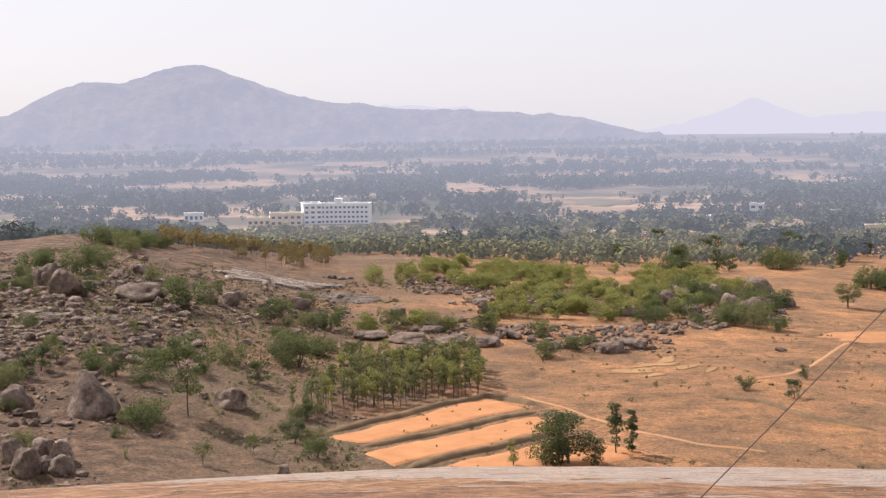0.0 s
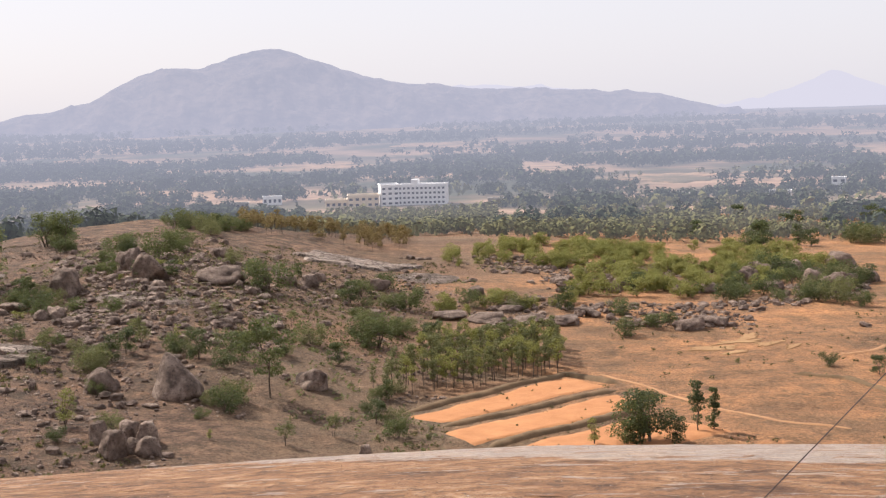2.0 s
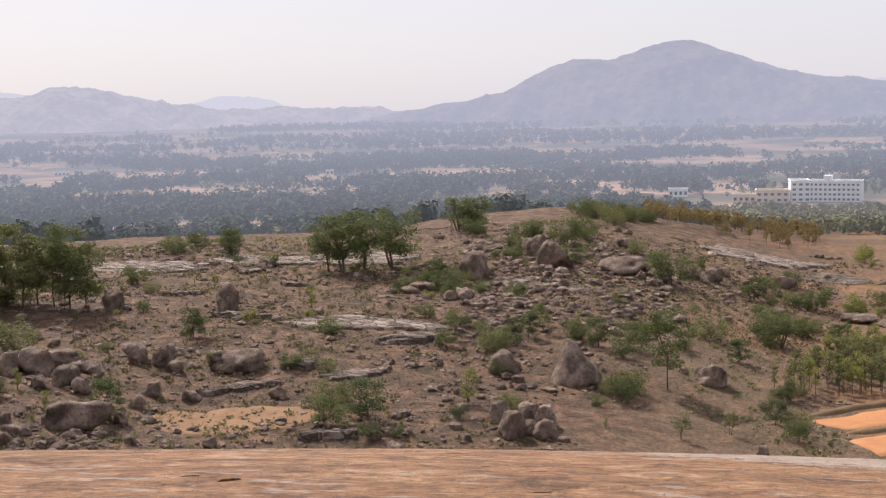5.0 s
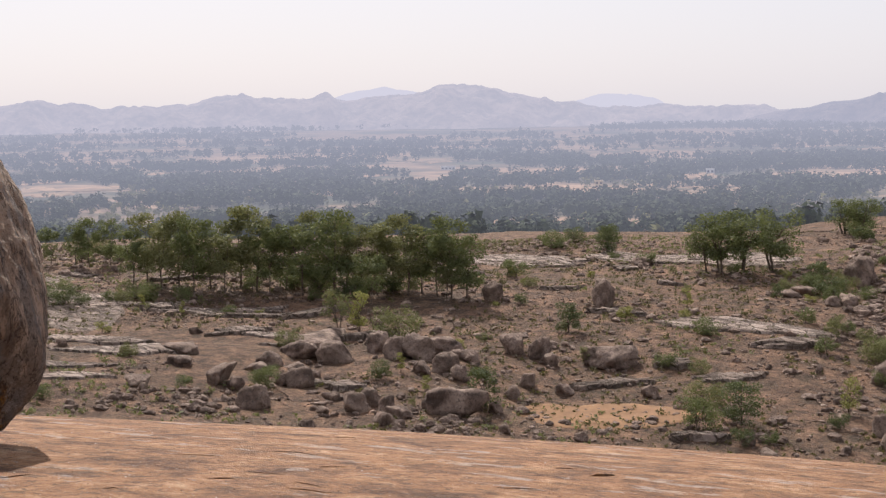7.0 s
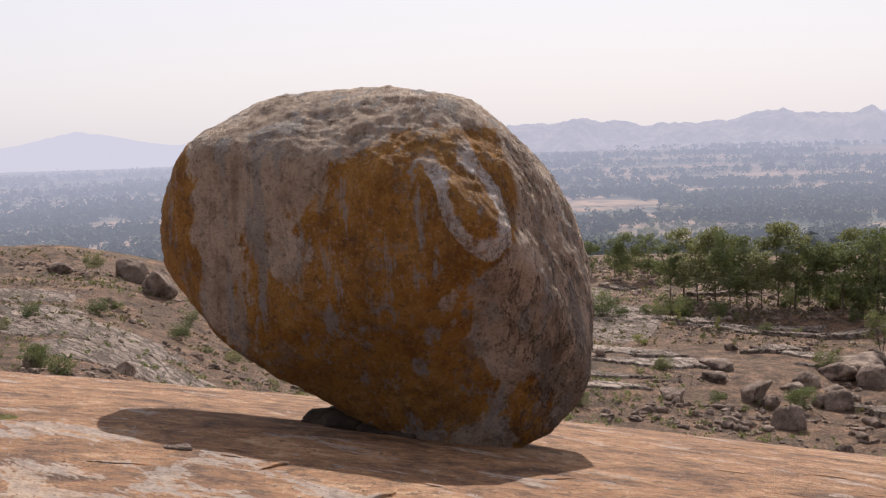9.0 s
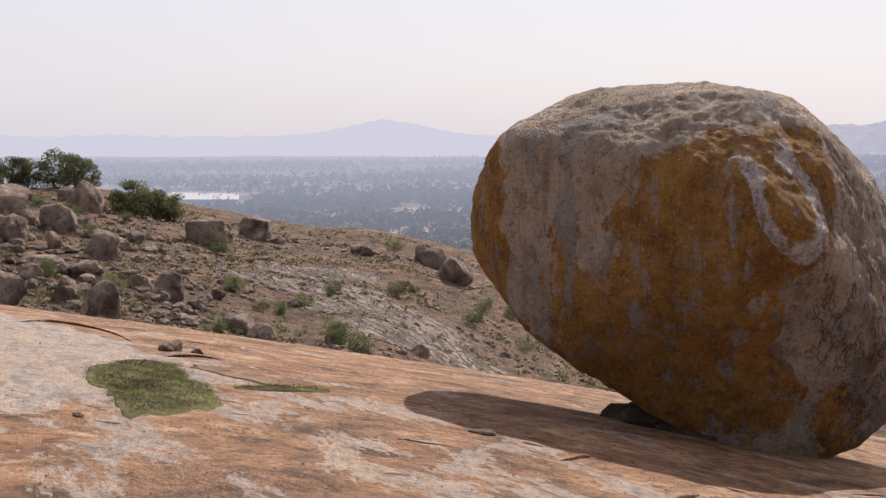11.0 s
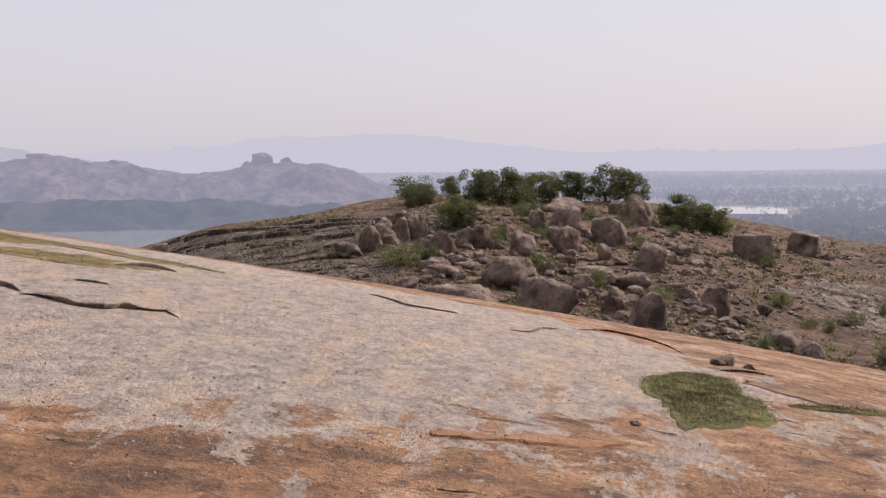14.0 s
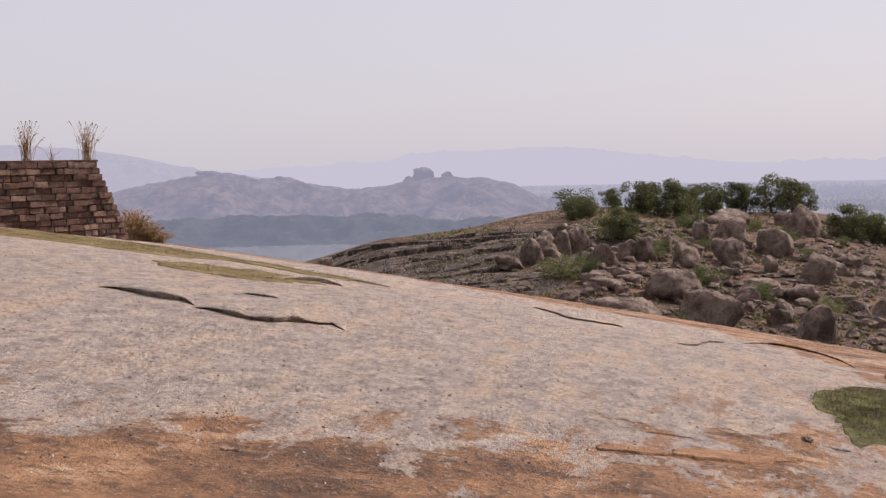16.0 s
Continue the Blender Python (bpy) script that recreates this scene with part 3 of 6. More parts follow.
def tree_kind(kind, seed, leaf, label, count, bare, clumps, spread, clump, size, trunk=0.02, stems=1):
    """A tree one metre tall: trunk with limbs, and a crown of leaf sprays in clumps."""
    rng = np.random.default_rng(seed)
    root = new(kind)
    z = rng.uniform(bare + clump * 0.5, 1 - clump * 0.7, clumps)
    z[0] = 1 - clump * 0.75
    ang = rng.uniform(0, 6.28, clumps)
    mid = (bare + 1) / 2
    shape = np.sqrt(np.clip(1 - ((z - mid) / (1.02 - bare) * 1.7) ** 2, 0.05, 1))
    rad = spread * shape * np.sqrt(rng.uniform(0.05, 1, clumps))
    C = np.stack([np.cos(ang) * rad, np.sin(ang) * rad, z], -1)
    R = clump * rng.uniform(0.6, 1.25, (clumps, 1)) * np.array([[1.1, 1.1, 0.8]])
    V, F = leaves(rng, C, R, count, size)
    V[:, 2] = np.clip(V[:, 2], 0.02, None)
    pieces = []
    for s in range(stems):
        lean = rng.normal(size=2) * (0.03 if stems == 1 else 0.10)
        base = np.array([lean[0] * 0.3, lean[1] * 0.3, -0.06])
        top = np.array([lean[0], lean[1], max(bare + 0.25, 0.4)])
        m = (base + top) / 2 + np.append(rng.normal(size=2) * 0.012, 0)
        pieces.append(tube([base, m, top], [trunk * 1.3, trunk, trunk * 0.6]))
        for c in C[s::stems][:5]:
            k0 = m + (top - m) * rng.uniform(0, 1)
            pieces.append(tube([k0, (k0 + c) / 2 + np.array([0, 0, -0.02]), c], [trunk * 0.55, trunk * 0.4, trunk * 0.15], 5))
    tv, tf = joined(pieces)
    part("trunk", mesh("trunk", tv, tf, M_BARK), root)
    part("crown", mesh("crown", V, F, LEAF[leaf], False), root)
    return tagged(root, label, "bush" if "bush" in kind or "shrub" in kind else "tree")


def plant(protos, places, group, sink=0.0, wide=1.0, taller=1.0):
    """Copies of the kinds at places of (x, y, height), each turned its own way."""
    rng = np.random.default_rng(len(places) + 7)
    for i, (x, y, h) in enumerate(places):
        h = h * taller * float(rng.uniform(0.86, 1.12))
        p = protos[int(rng.integers(len(protos)))]
        w = h * wide * rng.uniform(0.88, 1.15)
        m = pose(x, y, ground_at(x, y) - sink * h, 0, 0, float(rng.uniform(0, 360))) @ Matrix.Diagonal((w, w, h, 1))
        tagged(copy_thing(p, m), group=group)


def clear(protos):
    for p in protos:
        for o in (*p.children_recursive, p):
            bpy.data.objects.remove(o)


# ---------------------------------------------------------------- trees and bushes of the slopes
PLACES = {
    "dark_tree": [(7.4, 242.0, 4.4), (-30.2, 240.1, 3.9), (-14.0, 210.9, 4.5), (-42.5, 177.0, 4.6), (-17.4, 158.1, 3.1), (21.9, 266.3, 3.9), (47.2, 184.8, 2.6), (52.5, 199.7, 1.9), (16.1, 147.8, 3.0), (13.3, 147.9, 5.8), (-93.7, 160.7, 4.6), (-81.9, 122.6, 4.7), (-57.2, 134.0, 4.3), (-122.7, 224.4, 4.8), (-17.4, 170.3, 2.7), (-25.4, 187.4, 3.5)],
    "spreading_tree": [(-95.9, 215.7, 10.1), (-98.8, 216.1, 8.2), (-93.5, 217.9, 9.5), (-89.1, 222.0, 10.2), (-22.1, 204.6, 5.2), (12.1, 148.0, 5.6), (82.4, 280.3, 5.4), (-95.0, 273.3, 7.3), (-91.8, 274.2, 7.1)],
    "bush": [(-0.6, 244.3, 3.4), (-9.7, 245.9, 3.2), (-20.0, 242.4, 3.8), (-24.0, 242.7, 3.0), (-42.7, 230.6, 5.9), (-25.8, 260.9, 3.4), (-30.8, 198.2, 3.4), (-38.5, 178.8, 3.4), (-47.0, 182.0, 2.9), (-34.6, 156.6, 3.4), (16.3, 218.8, 3.1), (21.7, 224.5, 2.8), (17.2, 239.4, 2.9), (56.9, 251.5, 5.0), (59.8, 246.6, 3.3), (41.8, 190.5, 2.0), (10.8, 147.0, 3.4), (-54.9, 172.1, 3.5), (53.7, 253.5, 3.8), (-24.5, 207.2, 3.4), (-20.3, 217.2, 3.4), (33.2, 265.2, 2.6), (24.3, 228.1, 2.6), (50.4, 278.6, 2.5), (50.6, 253.6, 2.7)],
    "bush2": [(-108.9, 143.0, 4.3), (-60.1, 129.4, 3.5), (-64.2, 139.9, 2.8), (-54.6, 127.8, 1.7), (-52.4, 129.6, 1.4), (-55.1, 170.5, 3.2), (-51.3, 160.9, 2.1), (-68.6, 206.6, 2.2), (-65.1, 244.7, 5.2), (-73.7, 250.6, 4.5), (-66.5, 266.6, 4.0), (-122.4, 192.8, 3.2), (-77.9, 210.0, 2.7), (-67.1, 296.2, 3.7), (-187.9, -10.5, 3.4), (-176.9, 25.9, 3.4), (-177.3, 28.8, 2.6), (-154.8, -4.2, 2.7), (-125.7, 4.8, 1.8), (-122.1, -8.3, 2.1), (-124.2, -5.9, 2.0), (-115.8, 14.2, 1.3), (-102.4, 19.8, 1.3), (-165.9, 4.3, 2.3), (-172.1, 57.0, 2.4), (-104.6, 29.7, 2.0), (-100.2, 30.3, 1.5), (-44.8, 145.5, 2.6)],
    "light_tree": [(-21.4, 150.5, 2.7), (-25.8, 145.3, 2.6), (7.2, 147.5, 3.3), (-83.9, 147.7, 2.5), (-87.0, 183.0, 3.3), (-62.4, 174.7, 3.5), (-49.5, 144.9, 4.2), (-51.5, 183.0, 3.6), (-53.5, 187.7, 3.3), (-45.2, 201.2, 3.0), (-117.6, 141.0, 6.9), (-114.9, 142.5, 6.0), (-63.3, 179.1, 3.1), (-35.4, 208.9, 2.6), (29.3, 190.1, 1.4), (-209.4, 7.9, 3.9)],
    "tall_tree": [(-30.9, 164.4, 8.5), (-198.6, 158.8, 6.4), (-193.3, 160.1, 7.6), (-190.3, 160.7, 7.3), (-189.1, 164.1, 7.2), (-164.1, 146.8, 9.4), (-164.6, 150.4, 10.0), (-158.0, 147.6, 11.5), (-157.0, 150.0, 9.9), (-151.5, 147.8, 10.8), (-151.8, 151.3, 10.3), (-147.3, 150.1, 9.4), (-148.9, 155.0, 10.5), (-145.9, 155.1, 10.9), (-142.8, 155.0, 9.0), (-144.0, 159.8, 8.8), (-138.5, 157.6, 10.1), (-140.7, 163.4, 11.0), (-134.9, 160.6, 11.8), (-135.5, 164.7, 11.1), (-132.6, 164.6, 10.3), (-130.2, 165.4, 9.4), (-129.9, 168.9, 9.6), (-126.2, 167.6, 10.1), (-125.0, 170.1, 9.3), (-121.4, 169.1, 8.5), (-118.6, 168.7, 9.9), (-116.4, 169.3, 8.4), (-124.1, 155.9, 6.9), (-119.0, 167.8, 6.7)],
    "hill_tree": [(-182.7, -10.2, 3.2), (-204.1, -5.4, 3.0), (-192.9, -2.3, 4.1), (-189.5, 0.8, 4.4), (-191.5, 2.6, 3.8), (-198.2, 4.2, 3.9), (-206.8, 8.6, 4.1), (-203.0, 6.5, 3.4), (-205.9, 13.1, 4.3), (-204.2, 11.4, 3.8), (-207.3, 17.0, 4.4), (-205.0, 19.6, 4.3), (-206.5, 21.2, 3.6), (-172.1, 23.5, 4.0), (-170.8, 22.0, 3.2), (-176.8, 28.3, 3.3), (-175.0, 26.6, 3.0), (-145.2, -4.2, 3.3), (-146.5, -2.8, 2.8), (-184.5, -8.6, 2.8), (-209.2, -6.6, 2.6), (-195.5, -1.0, 3.5)],
    "cypress": [(19.1, 152.5, 5.3), (20.9, 153.2, 4.7)],
}
dark = [tree_kind("round_tree", 10 + k, "dark", "dark green round-crowned tree on the dry slope", 3000, 0.05, 24, 0.38, 0.15, 0.021) for k in range(3)]
wide = [tree_kind("spreading_tree", 20 + k, "green", "wide-crowned green tree with forked trunk", 3400, 0.25, 24, 0.45, 0.14, 0.018, 0.018, 2) for k in range(2)]
bush = [tree_kind("bush", 30 + k, q, "low %s bush on dry ground" % w, 2400, 0.02, 24, 0.66, 0.24, 0.030, 0.012, 4)
        for k, (q, w) in enumerate((("green", "green"), ("olive", "dull olive"), ("dark", "dark green"), ("green", "green")))]
light = [tree_kind("small_tree", 40 + k, q, "small sparse tree with light green leaves", 1100, 0.2, 15, 0.27, 0.12, 0.022, 0.012, 2) for k, q in enumerate(("lime", "olive", "olive"))]
tall = [tree_kind("eucalyptus_tree", 50 + k, q, "tall slender eucalyptus with a loose crown", 3600, (0.2, 0.1, 0.28, 0.15, 0.08)[k] + 0.08, 24, 0.25, 0.10, 0.014, 0.009) for k, q in enumerate(("green", "olive", "olive", "green", "green"))]
slim = [tree_kind("columnar_tree", 60 + k, "dark", "narrow upright dark green tree", 1500, 0.05, 18, 0.085, 0.085, 0.02, 0.012) for k in range(2)]
sapling = [tree_kind("plantation_tree", 70 + k, q, "young thin plantation tree with pale stem", 700, 0.4, 11, 0.11, 0.085, 0.019, 0.010) for k, q in enumerate(("olive", "lime", "olive"))]
scrub = [tree_kind("shrub", 80 + k, "lime", "yellow-green shrub in the rocky belt", 1500, 0.02, 18, 0.54, 0.22, 0.034, 0.01, 3) for k in range(2)]
dry = [tree_kind("dry_tree", 85 + k, "dry", "half-bare tree with dry orange leaves", 420, 0.3, 10, 0.2, 0.12, 0.03, 0.01) for k in range(2)]

crest = [tree_kind("hill_tree", 15 + k, "dull", "dull green round-crowned tree on the rocky hill", 5200, 0.06, 30, 0.44, 0.15, 0.019, 0.02, 2) for k in range(4)]

plant(dark, PLACES["dark_tree"], "round trees on the slopes", wide=1.05)
plant(crest, PLACES["hill_tree"], "trees on the rocky hill", 0.06, 1.12, 1.2)
plant(wide, PLACES["spreading_tree"], "spreading trees", wide=1.15)
plant(bush, PLACES["bush"] + PLACES["bush2"], "bushes on the slopes", wide=1.0)
plant(light, PLACES["light_tree"], "small sparse trees")
plant(tall, PLACES["tall_tree"], "eucalyptus grove", wide=1.1, taller=1.14)
plant(slim, PLACES["cypress"], "narrow trees by the fields")


def strewn(seed, count, a, r, keep=None, h=(1, 2)):
    """Places of (x, y, height) strewn over bearings a and distances r, where keep(x, y) allows."""
    rng = np.random.default_rng(seed)
    got = []
    while len(got) < count:
        az, d = rng.uniform(*a), math.sqrt(rng.uniform(r[0] ** 2, r[1] ** 2))
        x, y = out(az, d)
        if keep is None or keep(x, y):
            got.append((round(x, 1), round(y, 1), float(rng.uniform(*h))))
    return got


def patchy(scale, seed, level):
    return lambda x, y: float(rough(np.array(x / scale), np.array(y / scale), seed, 3)) > level


# the young plantation beyond the ploughed strips
rows = []
rng = np.random.default_rng(5)
for i in range(21):
    for j in range(8):
        u, v = i / 20, j / 7
        x = (-18.5 + 23.5 * u) * (1 - v) + (-13 + 18 * u) * v
        y = (173 + 16.5 * u) * (1 - v) + (205 + 4 * u) * v
        if rng.uniform() < 0.88:
            rows.append((x + rng.normal() * 0.5, y + rng.normal() * 1.0, float(rng.uniform(3.4, 5.4))))
plant(sapling, rows, "young plantation", wide=1.1)
plant(scrub, strewn(11, 170, (-13, 4), (240, 350), patchy(22, 4, 0.08), (1.6, 3.8)), "yellow-green shrubs")
plant(scrub, strewn(20, 150, (-10.4, -1.4), (268, 335), patchy(18, 5, -0.12), (1.8, 3.6)), "yellow-green shrubs")
plant(scrub, strewn(13, 16, (12, 50), (150, 250), patchy(30, 6, 0.1), (0.8, 1.6)), "yellow-green shrubs")
plant(dry, strewn(12, 150, (4.5, 11.5), (318, 372), None, (2.6, 4.8)), "dry orange trees")
plant(bush, strewn(14, 26, (10, 19), (275, 330), patchy(24, 8, 0.0), (2.0, 4.5)), "bushes on the slopes")
plant(bush, strewn(15, 30, (-20, -9), (290, 420), patchy(40, 9, 0.05), (3.0, 6.0)), "bushes on the slopes")
plant(dark, strewn(16, 34, (-21, -7), (330, 540), patchy(40, 10, 0.0), (3.5, 6.5)), "round trees on the slopes")
plant(bush, strewn(24, 24, (-14, -8), (255, 300), None, (2.0, 4.2)), "bushes on the slopes")
plant(bush, strewn(17, 40, (66, 94), (100, 185), patchy(14, 12, 0.0), (0.7, 1.8)), "bushes on the slopes")
plant(bush, strewn(18, 14, (28, 52), (255, 275), None, (2.0, 4.0)), "bushes on the slopes")
plant(bush, strewn(51, 44, (4, 20), (150, 265), patchy(20, 21, 0.0), (1.2, 3.2)), "bushes on the slopes")
plant(bush, strewn(52, 34, (18, 55), (125, 250), patchy(20, 22, 0.05), (1.0, 2.4)), "bushes on the slopes")
plant(bush, strewn(54, 24, (37, 53), (205, 224), None, (1.5, 3.6)), "bushes under the grove")
plant(dark, strewn(53, 12, (3, 22), (180, 265), patchy(20, 23, 0.0), (2.5, 4.2)), "round trees on the slopes")
plant(light, strewn(19, 22, (6, 50), (135, 240), patchy(22, 14, 0.1), (1.2, 2.8)), "small sparse trees")
clear(dark + crest + wide + bush + light + tall + slim + sapling + scrub + dry)


def far_trees(name, label, seed, count, a, r, level, scale, h, leaf, sprays=22, slim=0.5, size=0.24):
    """Woods too far to count: each tree a tuft of leaf sprays over a dark stem."""
    rng = np.random.default_rng(seed)
    az = np.radians(rng.uniform(*a, count * 6))
    d = np.sqrt(rng.uniform(r[0] ** 2, r[1] ** 2, count * 6))
    x, y = -np.sin(az) * d, np.cos(az) * d
    az = np.degrees(az)
    ok = rough(az / (scale * 0.05), d / scale, seed, 4) > level
    ok &= ~((az > 94) & (d < 1500)) & ~((az > 1) & (az < 11.5) & (d > 655) & (d < 775)) & ~((az > 77.6) & (az < 81.6) & (d > 1330) & (d < 1680))
    x, y = x[ok][:count], y[ok][:count]
    n = len(x)
    hh = rng.uniform(*h, n)
    z = height(x, y)
    C = np.stack([x, y, z + hh * 0.55], -1)
    R = np.stack([hh * slim, hh * slim, hh * 0.48], -1)
    k = np.repeat(np.arange(n), sprays)
    m = len(k)
    q = rng.normal(size=(m, 3))
    q /= np.linalg.norm(q, axis=1)[:, None]
    p = C[k] + q * R[k] * rng.uniform(0.45, 1.05, (m, 1))
    nrm = q + rng.normal(size=(m, 3)) * 0.5 + np.array([0, 0, 0.4])
    nrm /= np.linalg.norm(nrm, axis=1)[:, None]
    t = np.cross(nrm, rng.normal(size=(m, 3)))
    t /= np.linalg.norm(t, axis=1)[:, None]
    b = np.cross(nrm, t)
    s = (hh[k] * size * rng.uniform(0.5, 1.3, m))[:, None]
    V = np.stack([p - t * s, p + t * s * 0.7 - b * s, p + t * s * 0.6 + b * s], 1).reshape(-1, 3)
    return tagged(new(name, mesh(name, V, np.arange(m * 3).reshape(-1, 3), LEAF[leaf], False)), label, "woodland", kind="stuff")


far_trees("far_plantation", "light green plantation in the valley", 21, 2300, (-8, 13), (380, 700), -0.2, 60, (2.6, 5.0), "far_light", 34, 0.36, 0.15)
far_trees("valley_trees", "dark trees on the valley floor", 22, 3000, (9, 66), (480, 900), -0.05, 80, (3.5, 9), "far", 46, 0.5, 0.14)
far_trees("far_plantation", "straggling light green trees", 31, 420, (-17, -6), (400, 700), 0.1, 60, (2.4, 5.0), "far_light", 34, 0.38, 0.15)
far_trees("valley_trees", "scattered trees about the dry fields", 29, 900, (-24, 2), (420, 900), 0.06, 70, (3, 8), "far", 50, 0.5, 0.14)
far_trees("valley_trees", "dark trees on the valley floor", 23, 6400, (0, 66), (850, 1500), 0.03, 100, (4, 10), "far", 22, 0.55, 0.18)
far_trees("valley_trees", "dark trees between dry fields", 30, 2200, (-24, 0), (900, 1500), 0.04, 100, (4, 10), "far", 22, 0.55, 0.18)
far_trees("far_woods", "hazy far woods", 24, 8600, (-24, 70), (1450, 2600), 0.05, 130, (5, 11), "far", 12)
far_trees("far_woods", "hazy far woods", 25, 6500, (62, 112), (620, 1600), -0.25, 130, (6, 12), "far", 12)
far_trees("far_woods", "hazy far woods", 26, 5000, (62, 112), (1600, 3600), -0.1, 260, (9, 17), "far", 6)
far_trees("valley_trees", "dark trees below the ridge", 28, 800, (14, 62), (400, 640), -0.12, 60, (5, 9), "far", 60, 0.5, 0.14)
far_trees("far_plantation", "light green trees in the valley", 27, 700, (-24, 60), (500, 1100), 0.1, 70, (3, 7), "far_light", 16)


# ---------------------------------------------------------------- rocks of the slopes
def rock_mesh(seed, level=4):
    rng = np.random.default_rng(seed)
    planes = [(tuple(rng.normal(size=3)), rng.uniform(0.78, 1.1)) for _ in range(15)] + [((0, 0, 1), 0.95), ((0, 0, -1), 0.6)]
    p, f = stone(level, planes, 15.0)
    q = np.array([v * (1 + 0.20 * noise.fractal(Vector(v) * 1.3 + Vector((seed, 0, 0)), 0.8, 2.1, 5)) for v in p])
    q[:, 2] -= q[:, 2].min()
    q /= np.array([np.ptp(q[:, 0]), np.ptp(q[:, 1]), np.ptp(q[:, 2])])
    return mesh("rock", q, f, M_ROCK)


